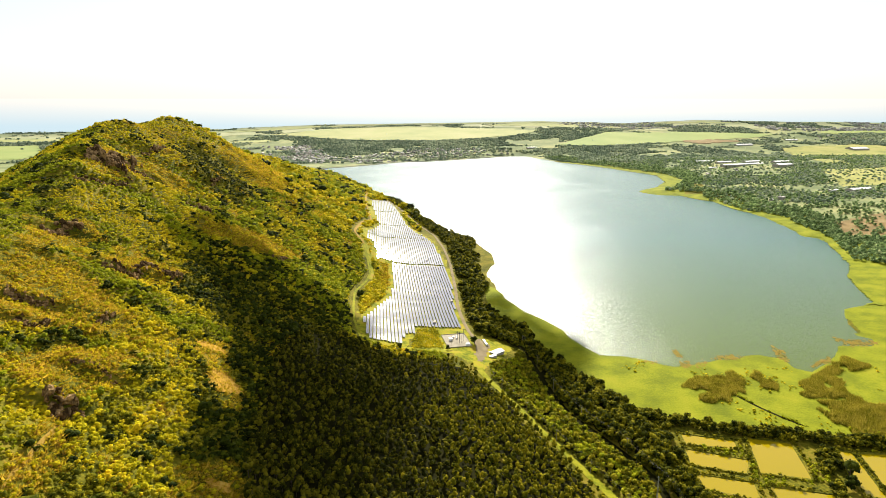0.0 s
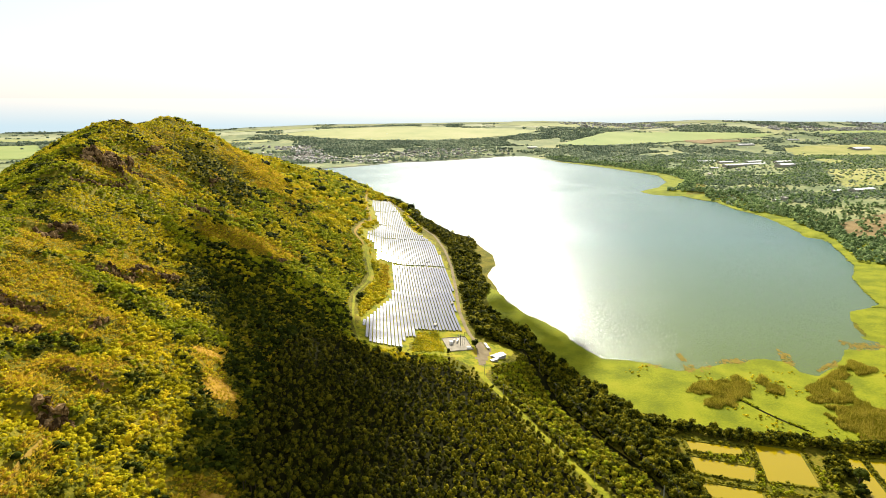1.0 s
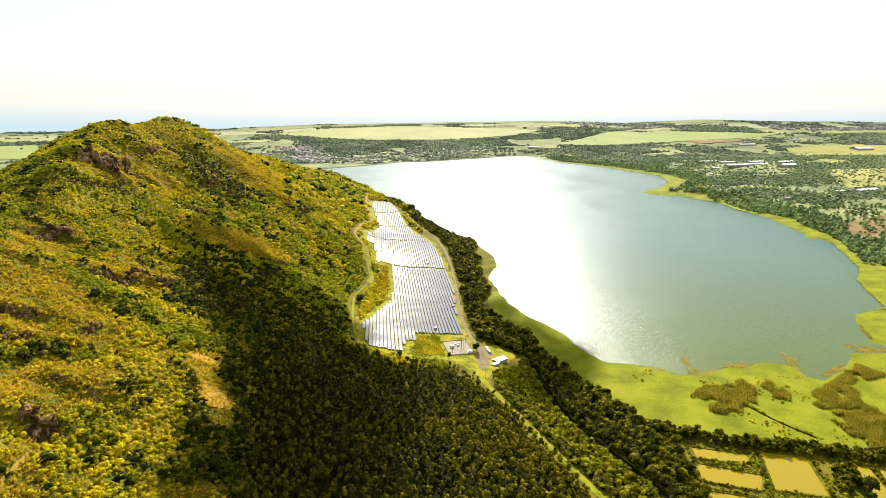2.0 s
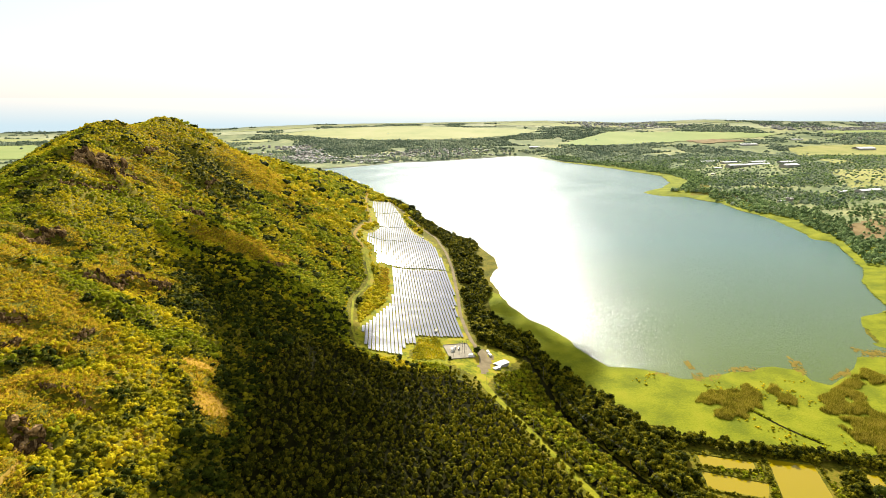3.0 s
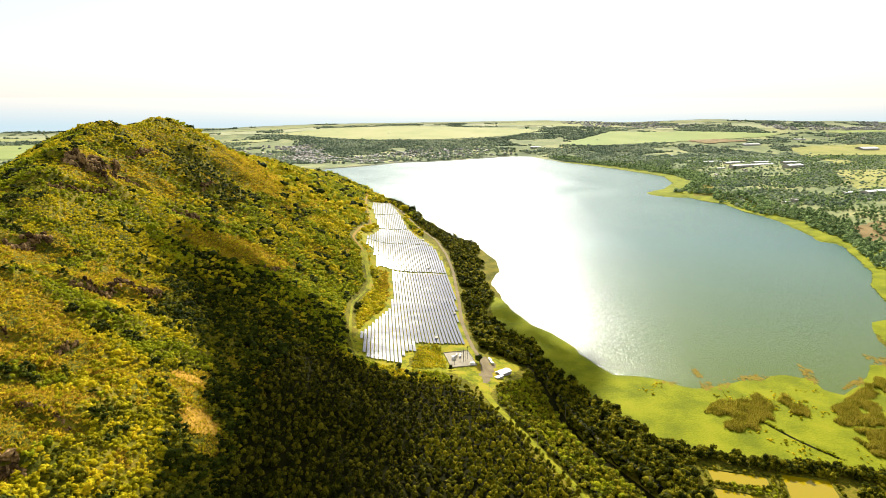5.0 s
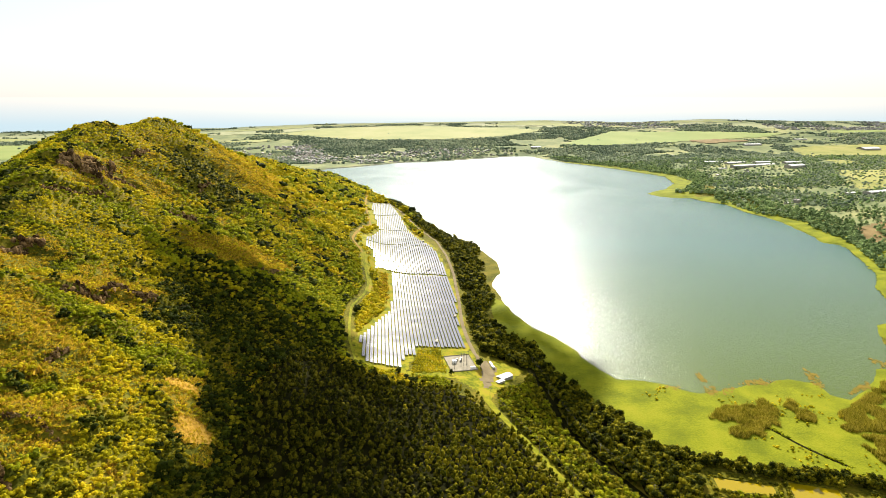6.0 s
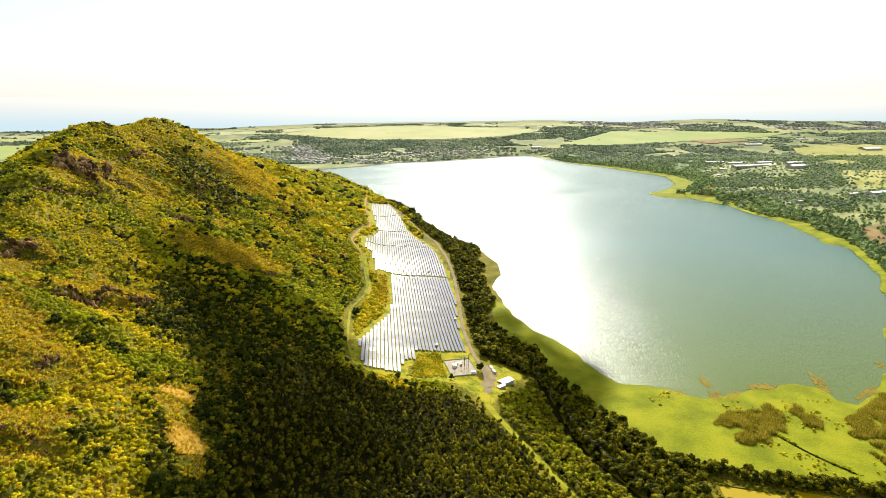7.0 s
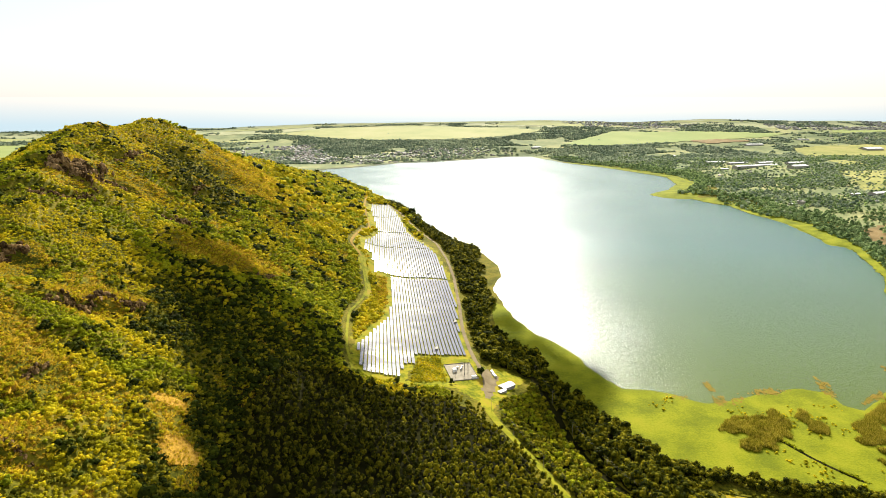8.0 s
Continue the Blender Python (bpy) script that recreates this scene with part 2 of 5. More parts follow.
# ---- helpers for building ----
def link_mesh(name, verts, faces, mat, parent=None, label="", flat=True):
    me = bpy.data.meshes.new(name)
    me.from_pydata([tuple(v) for v in verts], [], [tuple(f) for f in faces])
    me.materials.append(mat)
    if not flat:
        me.shade_smooth()
    ob = new(name, me)
    ob.parent = parent
    return tagged(ob, label)


def part(name, bm, mat, parent=None, label=""):
    me = bpy.data.meshes.new(name)
    bm.to_mesh(me)
    bm.free()
    me.materials.append(mat)
    ob = new(name, me)
    ob.parent = parent
    return tagged(ob, label)


def tri_mesh(name, verts, tris, mat, smooth_shade=False):
    me = bpy.data.meshes.new(name)
    me.vertices.add(len(verts))
    me.vertices.foreach_set("co", np.ascontiguousarray(verts, np.float32).ravel())
    me.loops.add(len(tris) * 3)
    me.loops.foreach_set("vertex_index", np.ascontiguousarray(tris, np.int32).ravel())
    me.polygons.add(len(tris))
    me.polygons.foreach_set("loop_start", np.arange(0, len(tris) * 3, 3, dtype=np.int32))
    me.update(calc_edges=True)
    if smooth_shade:
        me.shade_smooth()
    else:
        me.shade_flat()
    me.materials.append(mat)
    return me


def sheet(name, xs, ys, lift, mat, label, category, clip=None):
    """A draped grid over the land."""
    gx, gy = np.meshgrid(xs, ys)
    z = height(gx, gy) + lift
    verts = np.stack([gx.ravel(), gy.ravel(), z.ravel()], 1)
    w = len(xs)
    i, j = np.meshgrid(np.arange(w - 1), np.arange(len(ys) - 1))
    a = (j * w + i).ravel()
    tris = np.concatenate([np.stack([a, a + 1, a + w + 1], 1), np.stack([a, a + w + 1, a + w], 1)])
    ob = new(name, tri_mesh(name, verts, tris, mat, True))
    return tagged(ob, label, category, kind="structure")


def inside(x, y, poly):
    return edge_distance(x, y, poly)[1]


def ribbon(name, line, wide, lift, mat, label, category, step=6.0):
    """A draped strip along a polyline."""
    pts = []
    for (ax, ay), (bx, by) in zip(line, line[1:]):
        n = max(1, int(math.hypot(bx - ax, by - ay) / step))
        pts += [(ax + (bx - ax) * k / n, ay + (by - ay) * k / n) for k in range(n)]
    pts = np.array(pts + [line[-1]], float)
    for _ in range(3):
        pts[1:-1] = (pts[:-2] + 2 * pts[1:-1] + pts[2:]) / 4
    way = np.gradient(pts, axis=0)
    way /= np.linalg.norm(way, axis=1)[:, None]
    side = np.stack([-way[:, 1], way[:, 0]], 1)
    rows = []
    for k in (-0.5, -0.17, 0.17, 0.5):
        jag = wide * (k + (0.12 * (wobble(pts[:, 0] * 3, pts[:, 1] * 3 + k * 90, 20, 2) - 0.5) if abs(k) == 0.5 else 0))
        q = pts + side * np.reshape(jag, (-1, 1))
        rows.append(np.column_stack([q, height(q[:, 0], q[:, 1]) + lift]))
    n = len(pts)
    verts = np.concatenate(rows)
    faces = [(r * n + i, r * n + i + 1, (r + 1) * n + i + 1, (r + 1) * n + i) for r in range(3) for i in range(n - 1)]
    return tagged(link_mesh(name, verts, faces, mat, flat=False), label, category, kind="structure")


def patch(name, poly, lift, mat, label, category, step=12.0):
    """A draped sheet with the outline of a polygon."""
    p = np.array(poly, float)
    lo, hi = p.min(0), p.max(0)
    xs, ys = np.arange(lo[0], hi[0] + step, step), np.arange(lo[1], hi[1] + step, step)
    gx, gy = np.meshgrid(xs, ys)
    wob = step * 1.2
    ok = inside(gx + wob * (wobble(gx, gy, step * 4) - 0.5), gy + wob * (wobble(gx + 500, gy, step * 4) - 0.5), poly)
    gx = gx + (wobble(gx * 3.1, gy * 3.3, step, 1) - 0.5) * step * 0.7
    gy = gy + (wobble(gx * 3.7 + 77, gy * 2.9, step, 1) - 0.5) * step * 0.7
    z = height(gx, gy) + lift
    w = len(xs)
    i, j = np.meshgrid(np.arange(w - 1), np.arange(len(ys) - 1))
    a = (j * w + i).ravel()
    okf = ok.ravel()
    tris = np.concatenate([np.stack([a, a + 1, a + w + 1], 1), np.stack([a, a + w + 1, a + w], 1)])
    tris = tris[okf[tris].all(1)]
    keep = np.unique(tris)
    remap = np.zeros(gx.size, int)
    remap[keep] = np.arange(len(keep))
    verts = np.stack([gx.ravel(), gy.ravel(), z.ravel()], 1)[keep]
    ob = new(name, tri_mesh(name, verts, remap[tris], mat, True))
    return tagged(ob, label, category, kind="structure")


# ---- ground, lake, sea ----
def steps(lo, a, b, hi, fine, coarse):
    """Coordinates from lo to hi, fine between a and b, growing to coarse outside."""
    mid = list(np.arange(a, b + 0.1, fine))
    left, right, d = [a], [mid[-1]], fine
    while left[-1] > lo:
        d = min(coarse, d * 1.12)
        left.append(left[-1] - d)
    d = fine
    while right[-1] < hi:
        d = min(coarse, d * 1.12)
        right.append(right[-1] + d)
    return np.array(left[:0:-1] + mid + right[1:])


ground = sheet("ground", steps(-4300, -560, 580, 4300, 5.4, 60), steps(-900, 200, 960, 4930, 5.4, 30), 0, M_GROUND, "hillside and plain of dry yellow-green grass", "ground")

M_WATER = bpy.data.materials.new("lake_water")
M_WATER.use_nodes = True


def water_nodes(m, color, waves, slope, rough, silt=None):
    """Rippled water; silt: the colour of the muddy shallows along the marsh."""
    n, link = m.node_tree.nodes, m.node_tree.links.new
    b = n["Principled BSDF"]
    b.inputs["Roughness"].default_value, b.inputs["IOR"].default_value = rough, 1.33
    geo = n.new("ShaderNodeNewGeometry")
    mix = n.new("ShaderNodeTexNoise")
    mix.inputs["Scale"].default_value, mix.inputs["Detail"].default_value = 0.004, 3
    ramp = n.new("ShaderNodeValToRGB")
    ramp.color_ramp.elements[0].position, ramp.color_ramp.elements[1].position = 0.35, 0.65
    ramp.color_ramp.elements[0].color = (*color, 1)
    ramp.color_ramp.elements[1].color = (color[0] * 1.15, color[1] * 1.1, color[2] * 1.05, 1)
    link(geo.outputs["Position"], mix.inputs["Vector"])
    link(mix.outputs["Fac"], ramp.inputs["Fac"])
    last = ramp.outputs["Color"]
    if silt:
        axis, span, blend = n.new("ShaderNodeSeparateXYZ"), n.new("ShaderNodeMapRange"), n.new("ShaderNodeMix")
        blend.data_type = "RGBA"
        link(geo.outputs["Position"], axis.inputs[0])
        link(axis.outputs["Y"], span.inputs["Value"])
        span.inputs["From Min"].default_value, span.inputs["From Max"].default_value = 640, 1350
        link(span.outputs[0], blend.inputs["Factor"])
        blend.inputs[6].default_value = (*silt, 1)
        link(last, blend.inputs[7])
        last = blend.outputs[2]
    link(last, b.inputs["Base Color"])
    if silt:
        gust, calm = n.new("ShaderNodeTexNoise"), n.new("ShaderNodeMapRange")
        gust.inputs["Scale"].default_value, gust.inputs["Detail"].default_value = 0.006, 4
        calm.inputs["From Min"].default_value, calm.inputs["From Max"].default_value = 0.3, 0.7
        calm.inputs["To Min"].default_value, calm.inputs["To Max"].default_value = rough * 0.86, rough * 1.12
        link(geo.outputs["Position"], gust.inputs["Vector"])
        link(gust.outputs["Fac"], calm.inputs["Value"])
        link(calm.outputs[0], b.inputs["Roughness"])
    last = None
    for scale, dist in waves:
        tex = n.new("ShaderNodeTexNoise")
        tex.inputs["Scale"].default_value, tex.inputs["Detail"].default_value = scale, 3
        link(geo.outputs["Position"], tex.inputs["Vector"])
        bump = n.new("ShaderNodeBump")
        bump.inputs["Strength"].default_value, bump.inputs["Distance"].default_value = slope, dist
        link(tex.outputs["Fac"], bump.inputs["Height"])
        if last:
            link(last, bump.inputs["Normal"])
        last = bump.outputs["Normal"]
    link(last, b.inputs["Normal"])


water_nodes(M_WATER, (0.050, 0.112, 0.090), ((1.1, 0.2), (0.4, 0.5)), 1.0, 0.215, (0.070, 0.100, 0.006))
M_POND = bpy.data.materials.new("pond_water")
M_POND.use_nodes = True
water_nodes(M_POND, (0.25, 0.185, 0.003), ((0.5, 0.02),), 0.5, 0.06)
M_POND.node_tree.nodes["Principled BSDF"].inputs["Specular IOR Level"].default_value = 0.5

lake_bm = bmesh.new()
lake_bm.faces.new([lake_bm.verts.new((x, y, 0.0)) for x, y in ((-760, 560), (1050, 560), (1050, 3650), (-760, 3650))])
tagged(part("water", lake_bm, M_WATER), "green reservoir lake with wind ripples and sun glitter", "lake", kind="structure")


# ---- plants: shapes ----
def ico():
    g = (1 + 5 ** 0.5) / 2
    v = np.array([(-1, g, 0), (1, g, 0), (-1, -g, 0), (1, -g, 0), (0, -1, g), (0, 1, g), (0, -1, -g), (0, 1, -g), (g, 0, -1), (g, 0, 1), (-g, 0, -1), (-g, 0, 1)], float)
    t = np.array([(0, 11, 5), (0, 5, 1), (0, 1, 7), (0, 7, 10), (0, 10, 11), (1, 5, 9), (5, 11, 4), (11, 10, 2), (10, 7, 6), (7, 1, 8),
                  (3, 9, 4), (3, 4, 2), (3, 2, 6), (3, 6, 8), (3, 8, 9), (4, 9, 5), (2, 4, 11), (6, 2, 10), (8, 6, 7), (9, 8, 1)])
    v = v / np.linalg.norm(v[0])
    return v, t[v[t][:, :, 2].mean(1) > -0.25]


ICO_V, ICO_T = ico()


def clump(r, lobes, leaves, wide, tall, low=0.0, lobe=0.45, leaf=0.16, pointed=0.0):
    """A crown: uneven lobes in a loose dome, with loose leaf sprays that break its outline. Unit: metres."""
    verts, tris, count = [], [], 0
    centres = []
    for k in range(lobes):
        a, q = r.uniform(0, 2 * math.pi), math.sqrt(r.uniform(0.02, 1))
        h = r.uniform(0, 1)
        reach = (1 - pointed * h) * math.sqrt(max(0.05, 1 - (h * 0.9) ** 2))
        c = np.array([math.cos(a) * q * reach * wide * 0.36, math.sin(a) * q * reach * wide * 0.36, low + (0.22 + 0.62 * h) * (tall - low)])
        s = lobe * wide * r.uniform(0.55, 0.95) * (1 - 0.4 * pointed * h)
        v = ICO_V * r.uniform(0.7, 1.2, (12, 1)) * s * 0.62 * np.array([1, 1, 0.8 + 0.5 * pointed])
        t = r.uniform(0, 6.3)
        v = v @ np.array([(math.cos(t), math.sin(t), 0), (-math.sin(t), math.cos(t), 0), (0, 0, 1)])
        verts.append(v + c)
        tris.append(ICO_T + count)
        count += 12
        centres.append((c, s * 0.62))
    for k in range(leaves):
        c, s = centres[r.integers(len(centres))]
        d = r.normal(size=3)
        d[2] = abs(d[2]) * 0.8 - 0.1
        d /= np.linalg.norm(d)
        e = np.cross(d, r.normal(size=3))
        e /= np.linalg.norm(e)
        g = np.cross(d, e) * 0.6 + d * 0.5
        p = c + d * s * np.array([1, 1, 0.9]) * r.uniform(0.9, 1.12)
        size = leaf * wide * r.uniform(0.5, 1.1)
        verts.append(np.array([p - e * size * 0.6, p + e * size * 0.6, p + g * size]))
        tris.append(np.array([(0, 1, 2)]) + count)
        count += 3
    v = np.concatenate(verts)
    v[:, 2] = np.maximum(v[:, 2], 0.02)
    return v, np.concatenate(tris)


def tuft(r, blades, wide, tall, blade=0.16):
    """A grass or reed tuft of splayed blades."""
    v, t = [], []
    for k in range(blades):
        a, q = r.uniform(0, 6.3), r.uniform(0, 0.5) * wide
        p = np.array([math.cos(a) * q, math.sin(a) * q, 0])
        b = r.uniform(0, 6.3)
        e = np.array([math.cos(b), math.sin(b), 0]) * wide * blade
        tip = p * 1.5 + np.array([r.uniform(-0.2, 0.2) * wide, r.uniform(-0.2, 0.2) * wide, tall * r.uniform(0.6, 1.1)])
        v += [p - e, p + e, tip]
        t.append((3 * k, 3 * k + 1, 3 * k + 2))
    return np.array(v), np.array(t)


def spread(name, shapes, x, y, size, mat, label, category, stretch=0.15, sink=0.15, rounded=True):
    """ONE mesh of many plants set on the land."""
    if len(x) == 0:
        return None
    z = height(x, y)
    kind = rng.integers(0, len(shapes), len(x))
    turn = rng.uniform(0, 2 * math.pi, len(x))
    tall = size * rng.uniform(1 - stretch, 1 + stretch, len(x))
    verts, tris, count = [], [], 0
    for k, (v, t) in enumerate(shapes):
        m = np.nonzero(kind == k)[0]
        if not len(m):
            continue
        c, s = np.cos(turn[m])[:, None], np.sin(turn[m])[:, None]
        out = np.empty((len(m), len(v), 3))
        out[:, :, 0] = (v[:, 0] * c - v[:, 1] * s) * size[m][:, None] + x[m][:, None]
        out[:, :, 1] = (v[:, 0] * s + v[:, 1] * c) * size[m][:, None] + y[m][:, None]
        out[:, :, 2] = v[:, 2] * tall[m][:, None] + (z[m] - sink * size[m])[:, None]
        verts.append(out.reshape(-1, 3))
        tris.append((t[None] + (np.arange(len(m)) * len(v))[:, None, None] + count).reshape(-1, 3))
        count += len(m) * len(v)
    ob = new(name, tri_mesh(name, np.concatenate(verts), np.concatenate(tris), mat, rounded))
    return tagged(ob, label, category, kind="stuff")


def scatter(lo, hi, gap, jitter=0.9):
    """Jittered points on a grid."""
    gx, gy = np.meshgrid(np.arange(lo[0], hi[0], gap), np.arange(lo[1], hi[1], gap))
    gx = gx + rng.uniform(-0.5, 0.5, gx.shape) * gap * jitter
    gy = gy + rng.uniform(-0.5, 0.5, gy.shape) * gap * jitter
    return gx.ravel(), gy.ravel()


def in_view(x, y, margin=40):
    """The stretch of land in front of the flight, with a margin."""
    return (np.abs(x) < 0.80 * y + margin) & (y > 120)


# ---- zones of the plan ----
PLANTATION = [(-90, 230), (-118, 330), (-132, 420), (-148, 520), (-138, 590), (-106, 628), (-75, 632), (-45, 622), (8, 626), (26, 612), (36, 600), (58, 556), (72, 520), (86, 492),
              (100, 470), (112, 446), (126, 412), (150, 330), (170, 230)]
COPPICE = [(52, 604), (56, 640), (75, 655), (94, 690), (103, 641), (111, 578), (121, 542), (140, 504), (158, 467), (167, 438), (168, 400), (175, 330), (190, 230), (178, 230), (158, 330), (138, 412),
           (121, 452), (98, 492), (70, 553)]
LAKE_WOOD = [(100, 700), (110, 641), (118, 578), (128, 542), (147, 504), (166, 467), (178, 438), (182, 330), (198, 240), (212, 330), (206, 400), (203, 470), (212, 540), (187, 552), (177, 584),
             (141, 655), (118, 725), (100, 780), (62, 790), (40, 745), (70, 725)]
MARSH = [(60, 760), (110, 700), (136, 652), (170, 580), (180, 550), (222, 536), (270, 520), (323, 510), (359, 501), (420, 492), (520, 470), (640, 560), (720, 760), (830, 1000), (825, 1100),
         (800, 1150), (760, 1160), (630, 1000), (560, 770), (400, 730), (300, 710), (200, 730), (130, 900), (70, 1000)]
SOLAR = [(-103, 752), (-94, 690), (-84, 668), (-46, 666), (-47, 701), (-35, 705), (-35, 732), (25, 744), (17, 835), (15, 941), (6, 1065), (-27, 1280), (-61, 1362), (-88, 1457), (-121, 1650),
         (-150, 1790), (-172, 1880), (-206, 1740), (-190, 1610), (-153, 1402), (-144, 1363), (-150, 1180), (-140, 1110), (-129, 1110), (-115, 1035), (-92, 1046), (-84, 982), (-79, 936), (-78, 859), (-87, 824), (-95, 785)]
SERVICE_GAPS = [[(-110, 1043), (-45, 1069), (20, 1083)], [(-160, 1123), (-101, 1262), (-5, 1286)], [(-160, 1350), (-82, 1465), (-60, 1490)], [(-190, 1450), (-131, 1667), (-110, 1700)]]
YARD = [(-88, 690), (-60, 656), (-32, 664), (-34, 710), (-28, 733), (26, 748), (43, 712), (62, 728), (90, 704), (58, 645), (42, 602), (29, 628), (10, 652), (-41, 650), (-80, 658)]
ROAD_LAKE = [(45, 655), (43, 673), (38, 703), (29, 764), (22, 842), (20, 949), (14, 1091), (1, 1214), (-21, 1360), (-54, 1467), (-89, 1603), (-132, 1760), (-160, 1850), (-185, 1930)]
HILL_TRACK = [(-245, 1960), (-228, 1800), (-205, 1600), (-178, 1440), (-165, 1380), (-172, 1277), (-165, 1112), (-141, 1066), (-130, 1013), (-119, 961), (-120, 925), (-130, 859), (-122, 790), (-112, 725), (-96, 665)]
TRACK = [(40, 612), (48, 585), (65, 553), (78, 524), (92, 496), (106, 472), (116, 450), (126, 432), (136, 405), (154, 330), (174, 240)]
CANAL = [(96, 715), (100, 690), (107, 641), (115, 578), (125, 542), (144, 504), (162, 467), (173, 438), (174, 400), (178, 330), (194, 240)]
POND_PLANS = [[(278, 502), (313, 492), (301, 439), (263, 448)], [(220, 509), (264, 497), (261, 483), (218, 492)], [(214, 484), (262, 466), (252, 447), (210, 460)],
              [(205, 447), (251, 434), (246, 412), (204, 428)], [(262, 429), (306, 418), (300, 385), (256, 396)], [(347, 482), (358, 477), (344, 412), (330, 418)], [(364, 476), (404, 474), (380, 425), (352, 428)],
              [(198, 420), (240, 405), (232, 370), (192, 384)]]

CRAGS = [(11, [(-440, 757), (-424, 755), (-403, 752), (-385, 750)]), (22, [(-437, 759), (-421, 759), (-412, 772), (-420, 832)]), (10, [(-400, 777), (-402, 816), (-394, 831)]), (8, [(-400, 670), (-391, 691), (-374, 734)]),
         (12, [(-344, 809), (-333, 817), (-326, 839)]), (14, [(-351, 530), (-349, 547), (-345, 567)]), (9, [(-295, 512), (-291, 528), (-280, 530), (-281, 557), (-262, 561), (-258, 576)]),
         (7, [(-300, 400), (-294, 402), (-281, 405), (-275, 409)]), (6, [(-277, 373), (-266, 375), (-263, 384)]), (5, [(-247, 413), (-244, 429)]), (12, [(-216, 307), (-208, 301), (-207, 310)]),
         (4, [(-227, 347), (-217, 354), (-205, 350)]), (7, [(-231, 806), (-216, 839)]), (9, [(-434, 896), (-429, 947)]), (9, [(-357, 940), (-356, 973)])]
# slopes of dry grass and stones; then the cloud-shaded flank to darken, and a gully of dark thicket
DRY_SLOPES = [[(-112, 1042), (-84, 1055), (-72, 960), (-80, 890), (-106, 930)], [(-440, 730), (-440, 860), (-397, 900), (-365, 900), (-374, 830), (-392, 720), (-415, 700)], [(-395, 1077), (-448, 1343), (-320, 1305), (-285, 1075), (-333, 1047)], [(-305, 738), (-287, 861), (-206, 893), (-225, 828), (-256, 737)],
              [(-335, 455), (-362, 522), (-348, 583), (-330, 575), (-324, 516), (-318, 450)], [(-312, 532), (-303, 583), (-257, 589), (-250, 555), (-275, 515), (-296, 507)], [(-345, 430), (-310, 490), (-270, 460), (-240, 445), (-226, 420), (-240, 390), (-262, 372), (-310, 350)],
              [(-262, 334), (-243, 381), (-210, 375), (-198, 344), (-210, 325), (-198, 300), (-204, 286), (-228, 317), (-246, 313)], [(-192, 438), (-182, 475), (-147, 404), (-143, 376), (-160, 388)], [(-142, 265), (-142, 292), (-122, 306), (-100, 303), (-96, 275)],
              [(-200, 230), (-198, 262), (-200, 288), (-192, 283), (-178, 250), (-180, 224)]]
SHADE_AND_GULLY = [[(-300, 820), (-293, 740), (-270, 620), (-245, 553), (-215, 552), (-186, 480), (-164, 400), (-140, 345), (-112, 290), (-74, 280), (-75, 479), (-85, 640), (-108, 745), (-140, 775), (-190, 760), (-255, 830)],
           [(-430, 992), (-419, 1057), (-396, 1058), (-329, 1031), (-299, 1002), (-320, 940), (-370, 942)]]

# ---- draped ground covers ----
patch("marsh", MARSH, 0.22, M_MARSH, "flat lime-green marsh grass on the lake's edge", "marsh", 4.0)
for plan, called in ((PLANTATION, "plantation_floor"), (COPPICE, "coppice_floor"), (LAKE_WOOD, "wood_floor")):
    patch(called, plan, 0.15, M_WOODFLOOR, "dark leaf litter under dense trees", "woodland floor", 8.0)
# dark sheet on the lower flank, cloud shade put into the ground colour
patch("thicket_floor", [(-275, 740), (-260, 620), (-235, 565), (-185, 565), (-160, 490), (-145, 401), (-120, 340), (-85, 300), (-80, 479), (-92, 630), (-118, 690), (-190, 730)], 0.45, M_WOODFLOOR, "dark litter sheet painting cloud shade under the scrub", "woodland floor", 5.0)
patch("yard_grass", YARD, 0.12, M_LAWN, "mown lime-green grass round the solar park", "lawn", 3.5)
patch("solar_park_grass", [(-112, 755), (-104, 680), (-84, 655), (-40, 655), (-28, 735), (34, 742), (26, 850), (24, 950), (14, 1080), (-18, 1290), (-50, 1370), (-80, 1470), (-112, 1650), (-145, 1810), (-170, 1900), (-215, 1750),
      (-205, 1600), (-172, 1400), (-168, 1300), (-172, 1180), (-158, 1100), (-140, 1030), (-122, 960), (-112, 900), (-122, 830)], 0.10, M_LAWN, "bright grass between rows of solar panels", "lawn", 6.0)
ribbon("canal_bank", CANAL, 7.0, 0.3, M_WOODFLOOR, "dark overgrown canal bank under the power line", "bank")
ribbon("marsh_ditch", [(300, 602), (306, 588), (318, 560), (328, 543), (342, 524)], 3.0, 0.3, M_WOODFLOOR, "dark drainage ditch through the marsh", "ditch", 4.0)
ribbon("lake_road", ROAD_LAKE, 4.8, 0.6, M_ROAD, "pale gravel road beside the solar park", "road")
ribbon("hill_track", HILL_TRACK[:8], 4.4, 0.6, M_PATH, "orange dirt track along the foot of the hill", "track")
ribbon("hill_track", HILL_TRACK[7:], 3.0, 0.6, M_TRACKGRASS, "grassy yellow-green track beside the solar park", "track")
ribbon("forest_track", TRACK, 7.5, 0.35, M_TRACKGRASS, "lime-green grassy straight track cut through dense trees", "track")
ribbon("foot_path", [(-160, 190), (-186, 222), (-191, 242), (-196, 261), (-199, 282), (-206, 297)], 2.0, 0.5, M_PATH, "narrow yellow footpath on the slope", "path", 3.0)
ribbon("shore_road_east", [(1010, 1720), (981, 1642), (934, 1509), (889, 1380), (881, 1294)], 6.0, 0.5, M_PATH, "pale dirt road above the shore", "road", 12.0)

